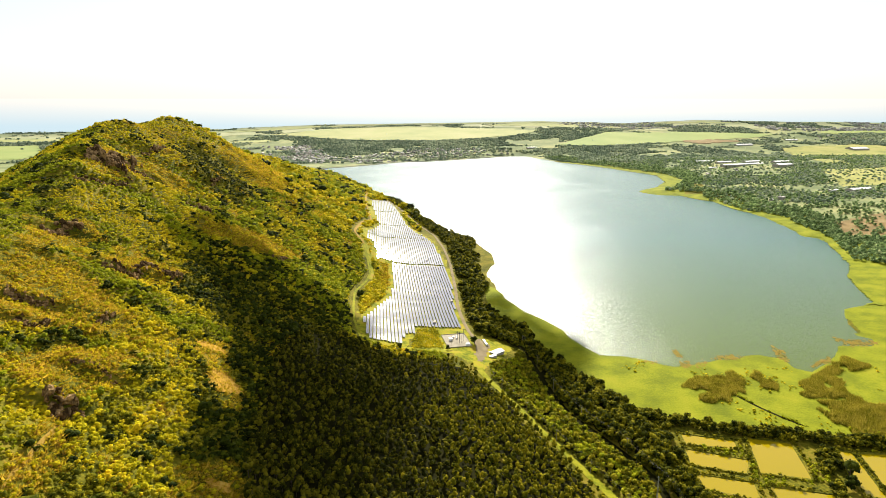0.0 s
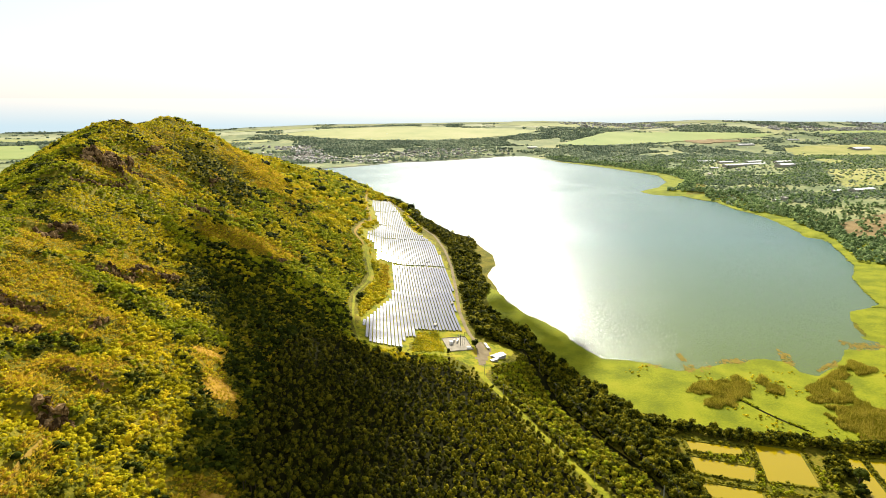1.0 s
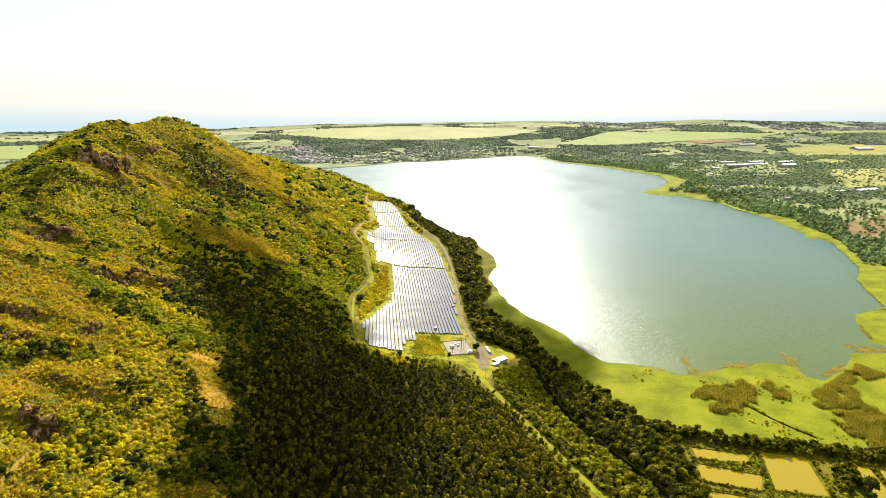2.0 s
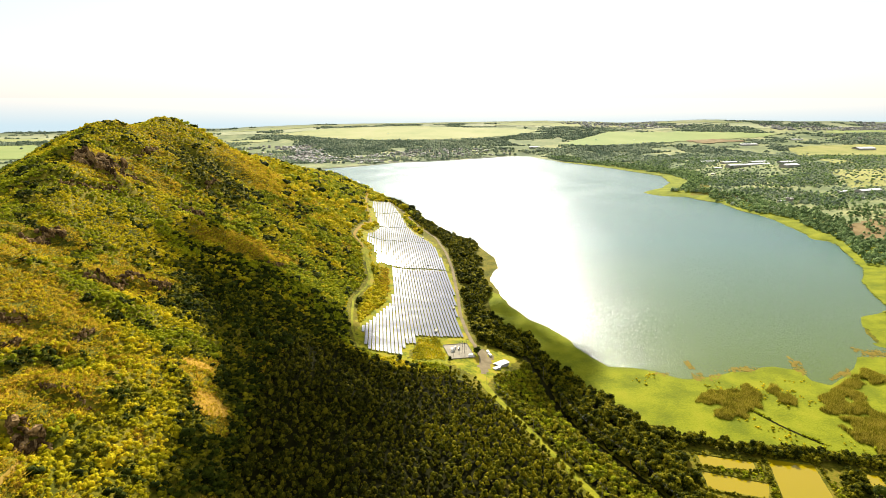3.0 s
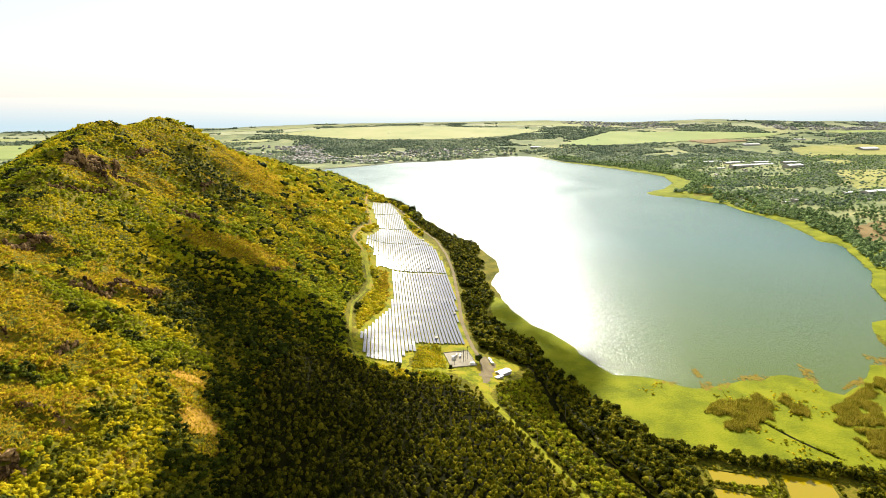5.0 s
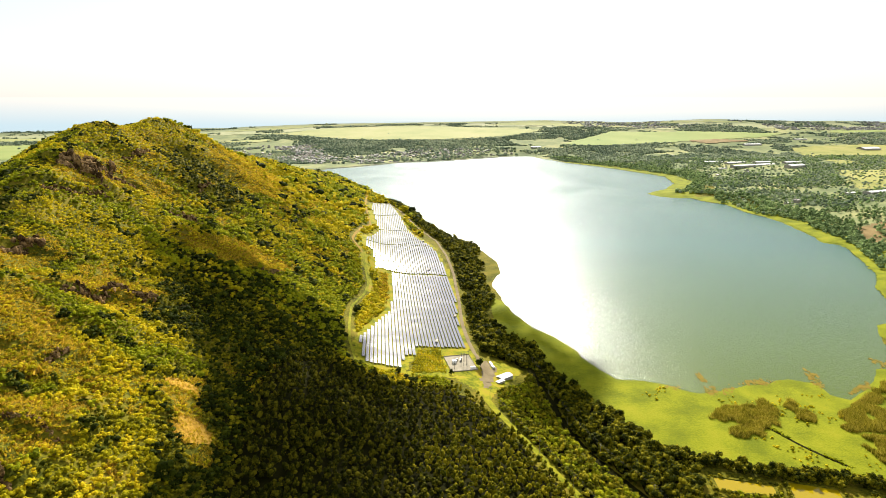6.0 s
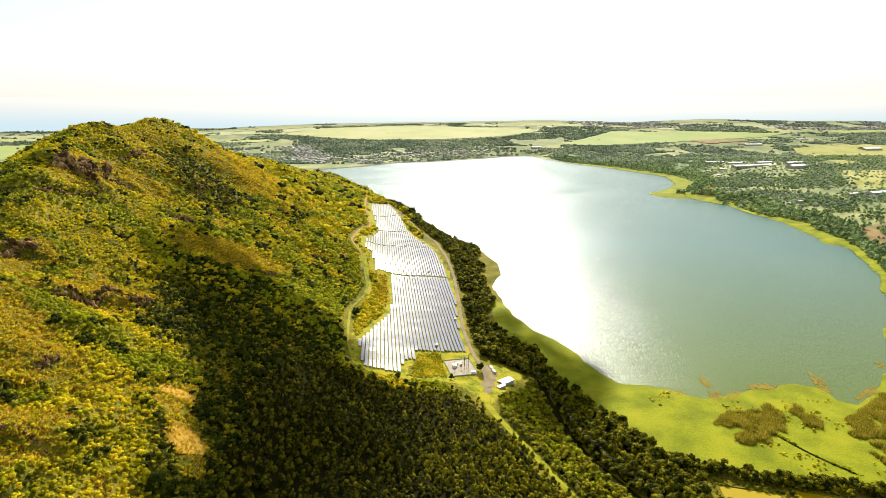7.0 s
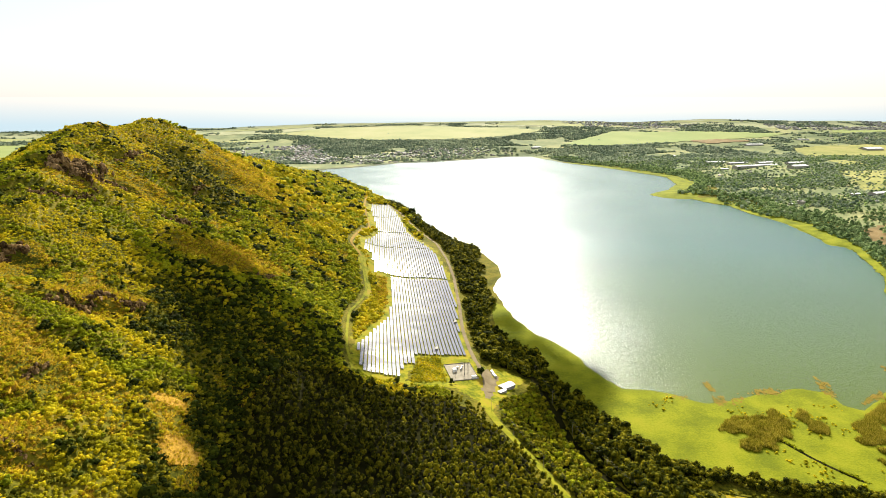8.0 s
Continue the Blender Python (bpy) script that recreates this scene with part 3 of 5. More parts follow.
M_FIELD = material("cane_field", [(0.2046, 0.2232, 0.0682), (0.2604, 0.2604, 0.0868), (0.2976, 0.279, 0.1116)], 0.004, 6, 0.9, spec=0.1, fine=0.2, fine_scale=0.05)
M_FIELD2 = material("young_cane", [(0.1736, 0.2232, 0.0558), (0.2356, 0.2604, 0.0744)], 0.004, 5, 0.9, spec=0.1, fine=0.2, fine_scale=0.05)
M_DRYFIELD = material("dry_pasture", [(0.164, 0.17, 0.0372), (0.246, 0.24, 0.0558), (0.286, 0.256, 0.0806)], 0.01, 7, 0.9, spec=0.1, fine=0.3, fine_scale=0.08)
M_RED = material("red_earth", [(0.112, 0.0806, 0.0242), (0.19, 0.124, 0.0403), (0.223, 0.167, 0.0725)], 0.02, 7, 0.9, spec=0.1, fine=0.4, fine_scale=0.2)
# far ground colour lightened as well, part of the painted distance haze
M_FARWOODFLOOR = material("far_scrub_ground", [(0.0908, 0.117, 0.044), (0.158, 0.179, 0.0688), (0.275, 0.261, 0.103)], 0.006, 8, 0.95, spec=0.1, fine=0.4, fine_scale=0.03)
M_DAM = material("dam_stone", [(0.062, 0.0589, 0.0434), (0.1116, 0.1054, 0.0806)], 0.05, 5, 0.9)
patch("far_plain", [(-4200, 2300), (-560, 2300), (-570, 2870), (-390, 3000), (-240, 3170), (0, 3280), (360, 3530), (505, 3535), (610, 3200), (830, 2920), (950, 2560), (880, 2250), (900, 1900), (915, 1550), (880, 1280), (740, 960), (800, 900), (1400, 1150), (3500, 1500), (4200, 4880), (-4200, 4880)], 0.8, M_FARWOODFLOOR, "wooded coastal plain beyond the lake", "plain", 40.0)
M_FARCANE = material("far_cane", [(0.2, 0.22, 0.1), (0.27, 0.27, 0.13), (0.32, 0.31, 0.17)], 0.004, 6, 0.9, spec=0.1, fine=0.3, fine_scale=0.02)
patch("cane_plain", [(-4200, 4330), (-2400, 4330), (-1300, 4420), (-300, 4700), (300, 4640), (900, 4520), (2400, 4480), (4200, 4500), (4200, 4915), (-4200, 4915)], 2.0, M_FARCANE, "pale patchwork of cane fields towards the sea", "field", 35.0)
FIELDS = [
    ("cane_field", [(-2200, 4600), (-1300, 4790), (-300, 4870), (1500, 4870), (2300, 4820), (2300, 4740), (1500, 4770), (-300, 4800), (-1300, 4700)], 3.4, M_FIELD, "far pale strip of cane towards the sea", 30.0),
    ("cane_field", [(-1250, 4440), (-1076, 4480), (-782, 4669), (-276, 4746), (317, 4579), (712, 4441), (442, 4179), (-88, 4030), (-533, 4047), (-852, 4164)], 3.0, M_FIELD, "broad pale green sugar cane field", 30.0),
    ("cane_field", [(668, 3817), (1146, 4398), (1668, 4402), (2313, 4256), (2030, 4070), (1513, 3976), (955, 3775)], 3.0, M_FIELD2, "long bright green cane field", 30.0),
    ("cane_field", [(-3400, 3895), (-2610, 3991), (-2300, 3580), (-2200, 3203), (-3400, 3200)], 3.0, M_FIELD2, "bright green field behind the hill", 40.0),
    ("cane_field", [(-3400, 4150), (-2400, 4150), (-1900, 4300), (-3400, 4400)], 3.0, M_FIELD, "pale green field behind the hill", 40.0),
    ("cane_field", [(-1500, 4050), (-1180, 4180), (-1060, 4010), (-1400, 3950)], 3.0, M_FIELD, "small pale field behind the village", 30.0),
    ("cane_field", [(-1700, 4550), (-1250, 4800), (-300, 4840), (-900, 4730), (-1300, 4600)], 3.6, M_FIELD, "far pale strip of cane", 30.0),
    ("cane_field", [(200, 4700), (900, 4600), (1900, 4560), (1500, 4680), (600, 4840)], 3.6, M_FIELD, "far pale strip of cane", 30.0),
    ("cane_field", [(2600, 4300), (3500, 4350), (3500, 4480), (2700, 4440)], 3.0, M_FIELD2, "bright green field towards the coast", 30.0),
    ("pasture", [(2030, 3717), (2535, 3867), (3000, 3733), (2400, 2700), (1686, 2327), (1602, 2609)], 2.0, M_DRYFIELD, "dry yellow pasture with scattered trees", 30.0),
    ("pasture", [(1503, 2443), (1800, 2327), (1600, 1929), (1251, 1931)], 2.0, M_DRYFIELD, "yellow pasture dotted with dark trees", 25.0),
    ("bare_plot", [(1500, 4020), (1750, 4060), (1960, 3950), (1600, 3850)], 4.0, M_RED, "bare brown plot", 25.0),
]
for called, plan, lift, mat, label, step in FIELDS:
    patch(called, plan, lift, mat, label, "field", step)
patch("bare_slope", [(960, 1485), (1150, 1560), (1300, 1450), (990, 1284), (900, 1330)], 1.5, M_RED, "orange-brown bare slope above the shore", "slope", 14.0)

EAST_STRIP = [(862, 1690), (892, 1680), (905, 1580), (884, 1490), (882, 1375), (850, 1325), (814, 1337), (838, 1463), (840, 1590)]
patch("east_shore_grass", EAST_STRIP, 0.6, M_MARSH, "lime-green grass strip along the east shore", "shore", 6.0)
east_side = [q for q in SHORE if q[0] > 590 and 880 < q[1] < 3200]
patch("east_bank_grass", [(x - 10, y) for x, y in east_side] + [(x + 60, y - 10) for x, y in east_side[::-1]], 1.1, M_MARSH, "lime-green grassy bank of the east shore", "shore", 5.0)
patch("spit_grass", [(675, 2115), (770, 2210), (860, 2370), (900, 2310), (898, 2241), (840, 2090), (800, 2000), (740, 2005), (690, 2040)], 0.8, M_MARSH, "lime-green grass spit reaching into the lake", "shore", 8.0)
ribbon("far_shore_grass", [(-640, 2800), (-420, 3020), (-250, 3200), (-75, 3262), (130, 3395), (370, 3580), (500, 3580), (630, 3230)], 90.0, 0.7, M_FARWOODFLOOR, "green bank behind the far shore", "shore", 20.0)
ribbon("dam_road", [(-640, 2790), (-400, 2992), (-246, 3166), (-73, 3228), (140, 3360), (372, 3542)], 12.0, 1.6, M_DAM, "low dark stone dam along the far shore", "dam", 20.0)

# ---- far sea ----
sea_mat = bpy.data.materials.new("hazy_sea")
sea_mat.use_nodes = True
sn, sl = sea_mat.node_tree.nodes, sea_mat.node_tree.links.new
sn.remove(sn["Principled BSDF"])
sg = sn.new("ShaderNodeNewGeometry")
sx = sn.new("ShaderNodeSeparateXYZ")
sl(sg.outputs["Position"], sx.inputs[0])
# haze is painted: the sheet's own glow and tint fade with height
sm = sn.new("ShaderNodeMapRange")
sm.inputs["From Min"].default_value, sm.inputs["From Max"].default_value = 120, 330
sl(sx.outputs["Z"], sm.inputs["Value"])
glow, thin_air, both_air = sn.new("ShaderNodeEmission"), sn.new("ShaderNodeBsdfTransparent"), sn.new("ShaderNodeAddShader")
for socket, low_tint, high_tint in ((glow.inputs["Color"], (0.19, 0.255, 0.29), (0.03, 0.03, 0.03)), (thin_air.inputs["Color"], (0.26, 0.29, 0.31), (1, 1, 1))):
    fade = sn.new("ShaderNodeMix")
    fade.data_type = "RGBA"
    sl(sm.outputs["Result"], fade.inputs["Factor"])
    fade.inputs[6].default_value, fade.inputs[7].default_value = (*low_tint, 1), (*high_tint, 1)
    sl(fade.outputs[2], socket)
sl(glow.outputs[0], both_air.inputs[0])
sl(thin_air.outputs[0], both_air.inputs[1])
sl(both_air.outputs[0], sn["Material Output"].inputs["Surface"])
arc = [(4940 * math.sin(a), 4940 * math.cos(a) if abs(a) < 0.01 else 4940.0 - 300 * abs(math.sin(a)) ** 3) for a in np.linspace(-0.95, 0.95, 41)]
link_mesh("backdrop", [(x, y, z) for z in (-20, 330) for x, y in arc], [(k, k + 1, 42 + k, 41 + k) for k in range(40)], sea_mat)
tagged(bpy.data.objects["backdrop"], "glowing backdrop tinted as pale blue hazy sea along the horizon", "sea", kind="structure")


# ---- solar park ----
M_PANEL = material("solar_glass", [(0.035, 0.04, 0.07), (0.045, 0.05, 0.08)], 0.3, 4, 0.22, spec=0.45, per_object=0.6)
M_FRAME = material("aluminium_frame", [(0.45, 0.45, 0.46), (0.6, 0.6, 0.6)], 1.0, 3, 0.4, metal=0.8)


def solar_row(pts):
    """One row of panels on posts, tilted across its length."""
    row = tagged(new("solar_row"), "long row of tilted blue-grey solar panels", "solar panels", "rows of the solar park")
    p = np.array(pts, float)
    row.location = p[0]
    p = p - p[0]
    n = len(p)
    verts, faces = [], []
    for (dx, dz) in ((-1.65, 1.92), (1.65, 1.22), (1.65, 1.16), (-1.65, 1.86)):
        verts += [(q[0] + dx, q[1], q[2] + dz) for q in p]
    for a, b in ((0, 1), (1, 2), (2, 3), (3, 0)):
        faces += [(a * n + k, b * n + k, b * n + k + 1, a * n + k + 1) for k in range(n - 1)]
    faces += [(0, n, 2 * n, 3 * n), (n - 1, 4 * n - 1, 3 * n - 1, 2 * n - 1)]
    link_mesh("panel_table", verts, faces, M_PANEL, row)
    bm = bmesh.new()
    for q in p[::2]:
        for dx, top in ((-0.9, 1.65), (0.9, 1.28)):
            bmesh.ops.create_cube(bm, size=1, matrix=Matrix.Translation((q[0] + dx, q[1], q[2] + top / 2 - 0.2)) @ Matrix.Diagonal((0.12, 0.12, top + 0.4, 1)))
    part("support_frame", bm, M_FRAME, row, "galvanised support posts")["kind"] = "stuff"
    return row


for k in range(-6, 38):
    ys = np.arange(640, 1890, 3.0)
    xs = -150 + 4.4 * k - 0.105 * (ys - 1000)
    ok = inside(xs, ys, SOLAR)
    for gap in SERVICE_GAPS:
        ok &= edge_distance(xs, ys, gap, False)[0] > (1.9 if gap is SERVICE_GAPS[0] else 0.9)
    zs = height(xs, ys)
    run = []
    for i in range(len(ys) + 1):
        if i < len(ys) and ok[i]:
            run.append((xs[i], ys[i], zs[i]))
        else:
            if len(run) > 4:
                solar_row(run[::2] if len(run) % 2 else run[:-1:2] + run[-1:])
            run = []


# ---- buildings ----
def box(bm, x, y, z, w, d, h, turn=0.0):
    bmesh.ops.create_cube(bm, size=1, matrix=Matrix.Translation((x, y, z + h / 2)) @ Matrix.Rotation(turn, 4, "Z") @ Matrix.Diagonal((w, d, h, 1)))


def solid(name, boxes, mat, parent, label="", bevel=0.03):
    bm = bmesh.new()
    for b in boxes:
        box(bm, *b)
    if bevel:
        bmesh.ops.bevel(bm, geom=bm.edges[:], offset=bevel, segments=1, affect="EDGES")
    return part(name, bm, mat, parent, label)


def gable(name, w, d, h, rise, over, mat, parent, label=""):
    """A pitched roof with thickness, its ridge along the longer side d."""
    bm = bmesh.new()
    W, D, t = w / 2 + over, d / 2 + over, 0.18
    prof = [(-W, h - 0.1), (0, h + rise), (W, h - 0.1), (W, h - 0.1 - t), (0, h + rise - t), (-W, h - 0.1 - t)]
    a = [bm.verts.new((x, -D, z)) for x, z in prof]
    b = [bm.verts.new((x, D, z)) for x, z in prof]
    for k in range(6):
        bm.faces.new((a[k], a[(k + 1) % 6], b[(k + 1) % 6], b[k]))
    bm.faces.new(a[::-1])
    bm.faces.new(b)
    bmesh.ops.recalc_face_normals(bm, faces=bm.faces[:])
    return part(name, bm, mat, parent, label)


M_WALL_A = material("pale_render", [(0.31, 0.282, 0.235), (0.434, 0.402, 0.336)], 0.3, 4, 0.85, per_object=0.6)
M_ROOF_A = material("grey_roof_slab", [(0.248, 0.228, 0.196), (0.384, 0.354, 0.308), (0.484, 0.456, 0.403)], 0.05, 4, 0.8, per_object=0.9)
M_ROOF_R = material("rust_tin_roof", [(0.1364, 0.0744, 0.0496), (0.248, 0.2046, 0.1736)], 0.1, 4, 0.6, per_object=0.7)
M_GLASS = material("window_glass", [(0.03, 0.04, 0.05), (0.05, 0.06, 0.07)], 0.5, 2, 0.1, spec=0.6)
M_DOOR = material("painted_door", [(0.12, 0.10, 0.08), (0.2, 0.16, 0.12)], 0.5, 2, 0.6)


def house(w, d, h, flat, label):
    """A small house: wall, roof, door, windows."""
    ob = tagged(new("house"), label, "house", "houses of the village")
    solid("wall", [(0, 0, -2, w, d, h + 2)], M_WALL_A, ob)
    if flat:
        solid("roof", [(0, 0, h, w + 0.8, d + 0.8, 0.35), (0, d * 0.3, h + 0.35, w * 0.4, d * 0.25, 1.4)], M_ROOF_A, ob)
    else:
        gable("roof", w, d, h, w * 0.22, 0.5, M_ROOF_R, ob)
    solid("door", [(-w * 0.25, -d / 2 - 0.02, 0, 1.1, 0.12, 2.1)], M_DOOR, ob, bevel=0)
    for x in (0.05, 0.3):
        win = solid("window", [(w * x, -d / 2 - 0.01, 1.0, 1.6, 0.10, 1.3)], M_WALL_A, ob, bevel=0)
        solid("pane", [(w * x, -d / 2 - 0.05, 1.08, 1.4, 0.06, 1.1)], M_GLASS, win, bevel=0)
    return ob


HOUSES = [house(9, 12, 3.4, True, "flat-roofed pale concrete house in the village"), house(11, 14, 6.4, True, "two-storey flat-roofed concrete house in the village"), house(8, 13, 3.2, False, "low house with a rusty tin roof")]
VILLAGES = [([(-1020, 3760), (-800, 3860), (-540, 3240), (-620, 3060), (-900, 3300)], 34), ([(-560, 3344), (-115, 3682), (390, 3690), (390, 3610), (-72, 3300), (-440, 3050)], 47),
            ([(-1300, 3600), (-1040, 3858), (-700, 3400), (-900, 3200)], 66), ([(2400, 3950), (3000, 4000), (3000, 4250), (2400, 4150)], 100), ([(1000, 2480), (1200, 2700), (1420, 2500), (1100, 2300)], 90), ([(900, 1780), (1060, 1900), (1250, 1750), (1000, 1650)], 90)]
used = set()
for plan, gap in VILLAGES:
    p = np.array(plan)
    hx, hy = scatter(p.min(0), p.max(0), gap)
    ok = inside(hx, hy, plan) & (wobble(hx, hy, 150, 2) > 0.40) & (to_shore(hx, hy) > 25)
    for x, y, z in zip(hx[ok], hy[ok], height(hx[ok], hy[ok])):
        k = int(rng.integers(0, 3))
        m = pose(x, y, z, 0, 0, float(rng.choice([0, 90, 180, 20, -25]) + rng.uniform(-12, 12))) @ Matrix.Scale(float(rng.uniform(1.0, 1.45)), 4)
        if k in used:
            copy_thing(HOUSES[k], m).matrix_basis = m
        else:
            HOUSES[k].matrix_basis = m
            used.add(k)


def shed(x, y, w, d, h, turn, label, roof=None):
    """A long low warehouse: wall, pitched roof, doors."""
    ob = tagged(new("warehouse"), label, "warehouse", "sheds on the plain")
    ob.matrix_basis = pose(x, y, float(height(x, y)), 0, 0, turn)
    solid("wall", [(0, 0, -3, w, d, h + 3)], M_WALL_A, ob)
    gable("roof", w, d, h, w * 0.12, 0.6, roof or M_WHITE, ob)
    for k in range(max(2, int(d / 16))):
        yy = -d / 2 + (k + 0.5) * d / max(2, int(d / 16))
        solid("door", [(-w / 2 - 0.03, yy, 0, 0.14, 4.0, 4.0)], M_DOOR, ob, bevel=0)
    return ob


M_SHED = material("white_sheet_roof", [(0.60, 0.58, 0.55), (0.80, 0.78, 0.75)], 0.05, 4, 0.55)
for x, y, w, d, h, turn in ((1300, 2660, 26, 230, 7, -68), (1420, 2560, 34, 80, 10, -68), (1290, 2800, 22, 100, 6, -72), (1390, 2760, 22, 85, 6, -72), (1480, 2690, 24, 85, 6, -72), (1225, 2880, 20, 90, 5, -78),
                            (1285, 1875, 24, 88, 8, -68), (1212, 1885, 16, 36, 6, -68), (990, 1810, 12, 26, 4, -60), (2460, 3660, 60, 110, 9, -80), (1850, 3800, 30, 110, 7, -82), (968, 3400, 14, 40, 5, -85),
                            (1240, 3400, 14, 40, 5, -85), (1160, 2640, 14, 40, 5, -80), (534, 3720, 20, 60, 6, -80), (2900, 3900, 30, 70, 7, -80), (2250, 4000, 20, 80, 6, -85)):
    shed(x, y, w, d, h, turn, "long white-roofed shed on the plain", M_SHED)

# the solar park's substation: concrete pad, fence, transformer, switchgear, masts
yard_z = 17.0
pad = tagged(new("substation"), "pale concrete substation yard with transformer and masts", "substation")
pad.location = (16.3, 699, yard_z)
solid("slab", [(0, 0, -6, 29.5, 42, 6.25, radians(12))], M_CONCRETE, pad)
pad_turn = Matrix.Rotation(radians(12), 4, "Z")


def on_pad(x, y):
    return (pad_turn @ Vector((x, y, 0)))[:2]


for sx_, sy_, fw, fd in ((0, -20.8, 29.4, 0.3), (0, 20.8, 29.4, 0.3), (-14.7, 0, 0.3, 41.4), (14.7, 0, 0.3, 41.4)):
    solid("boundary_wall", [(*on_pad(sx_, sy_), 0.2, fw, fd, 0.7, radians(12))], M_CONCRETE, pad)
tr = solid("transformer", [(*on_pad(-7, 2), 0.25, 3.4, 5.0, 3.2, radians(12))], M_WHITE, pad, "white transformer tank")
solid("cooler", [(*on_pad(-4.6 - 0.2, 2 + k * 0.9), 0.5, 0.9, 0.4, 2.4, radians(12)) for k in (-2, -1, 0, 1, 2)], M_STEEL, tr, "grey cooling fins")
for bx_, by_ in ((-2, 8), (1, 4), (3, 9)):
    solid("switch_cabinet", [(*on_pad(bx_, by_), 0.25, 1.6, 1.2, 2.4, radians(12))], M_STEEL, pad)
for bx_, by_, hh in ((2, -8, 14), (5, -8, 14), (2, 3, 11), (5, 3, 11), (8, -3, 16), (-10, -15, 12)):
    m_ = solid("mast", [(*on_pad(bx_, by_), 0.2, 0.35, 0.35, hh)], M_DARKMETAL, pad, "slim lattice mast", 0)
    solid("crossarm", [(*on_pad(bx_, by_), hh - 1.5, 3.0, 0.2, 0.25, radians(12))], M_DARKMETAL, m_, bevel=0)
solid("gate_house", [(*on_pad(10, -18), 0.2, 5, 3, 2.8, radians(12))], M_WHITE, pad)

site = tagged(new("site_hut"), "white-roofed site building beside the yard", "building")
site.matrix_basis = pose(64, 676, float(height(64, 676)), 0, 0, -50)
solid("wall", [(0, 0, -1, 9, 16, 4.2)], M_WALL_A, site)
gable("roof", 9, 16, 3.2, 1.2, 0.6, M_WHITE, site, "bright white sheet roof")
for yy in (-4, 0, 4):
    solid("window", [(-4.52, yy, 1.0, 0.1, 1.6, 1.2)], M_GLASS, site, bevel=0)
solid("door", [(0, -8.02, 0, 1.2, 0.1, 2.1)], M_DOOR, site, bevel=0)
lean = tagged(new("lean_to"), "small pale shed below the site building", "shed")
lean.matrix_basis = pose(58, 661, float(height(58, 661)), 0, 0, -50)
solid("wall", [(0, 0, -1, 4, 9, 3.2)], M_WALL_A, lean)
solid("roof", [(0, 0, 2.2, 4.8, 9.8, 0.2)], M_WHITE, lean)
for cx_, cy_, ct in ((51, 707, 15), (53, 699, 20)):
    c = tagged(new("container"), "white storage container beside the gravel yard", "container", "containers in the yard")
    c.matrix_basis = pose(cx_, cy_, float(height(cx_, cy_)), 0, 0, ct)
    solid("body", [(0, 0, 0, 2.5, 7, 2.6)], M_WHITE, c)
    solid("door", [(-0.6, -3.53, 0.1, 1.1, 0.08, 2.3), (0.6, -3.53, 0.1, 1.1, 0.08, 2.3)], M_STEEL, c, bevel=0)
for cx_, cy_, ct in ((-11, 757, -8), (13, 868, -8), (-30, 1098, -8), (-48, 1330, -8)):
    c = tagged(new("inverter_cabin"), "small grey inverter cabin between panel rows", "cabin", "inverter cabins")
    c.matrix_basis = pose(cx_, cy_, float(height(cx_, cy_)), 0, 0, ct)
    solid("body", [(0, 0, -0.5, 3.2, 7, 3.6)], M_CONCRETE, c)
    solid("roof", [(0, 0, 3.1, 3.6, 7.4, 0.25)], M_WALL_A, c)
    solid("door", [(0, -3.53, 0, 1.4, 0.08, 2.3)], M_STEEL, c, bevel=0)
patch("yard_gravel", [(36, 660), (40, 705), (48, 716), (58, 700), (54, 672), (46, 640), (38, 636)], 0.28, M_ROAD, "grey gravel turning area", "yard", 3.0)


# ---- ponds ----
for plan in POND_PLANS:
    bm = bmesh.new()
    bm.faces.new([bm.verts.new((x, y, 1.72)) for x, y in plan])
    bmesh.ops.recalc_face_normals(bm, faces=bm.faces[:])
    if bm.faces[:][0].normal.z < 0:
        bmesh.ops.reverse_faces(bm, faces=bm.faces[:])
    tagged(part("pond_water", bm, M_POND), "still olive-yellow fish pond between grassy dikes", "pond", kind="structure")
    bank = bmesh.new()
    for (ax, ay), (bx, by) in zip(plan, plan[1:] + plan[:1]):
        n = 10
        rows = []
        side = Vector((by - ay, ax - bx, 0)).normalized()
        cx0, cy0 = sum(q[0] for q in plan) / 4, sum(q[1] for q in plan) / 4
        if side.dot(Vector((ax - cx0, ay - cy0, 0))) < 0:
            side = -side
        for i in range(n + 1):
            px_, py_ = ax + (bx - ax) * i / n, ay + (by - ay) * i / n
            w_ = 0.8 * (float(wobble(px_ * 4, py_ * 4, 20, 2)) - 0.5)
            rows.append([bank.verts.new((px_ + side.x * (o + w_), py_ + side.y * (o + w_), h_)) for o, h_ in ((-1.0, 1.4), (0.4, 2.3), (2.4, 2.4), (3.8, 1.3))])
        for r0, r1 in zip(rows, rows[1:]):
            for k in range(3):
                bank.faces.new((r0[k], r0[k + 1], r1[k + 1], r1[k]))
    bmesh.ops.recalc_face_normals(bank, faces=bank.faces[:])
    tagged(part("dike", bank, M_GROUND), "low grassy earth dike round a pond", "dike", kind="structure")


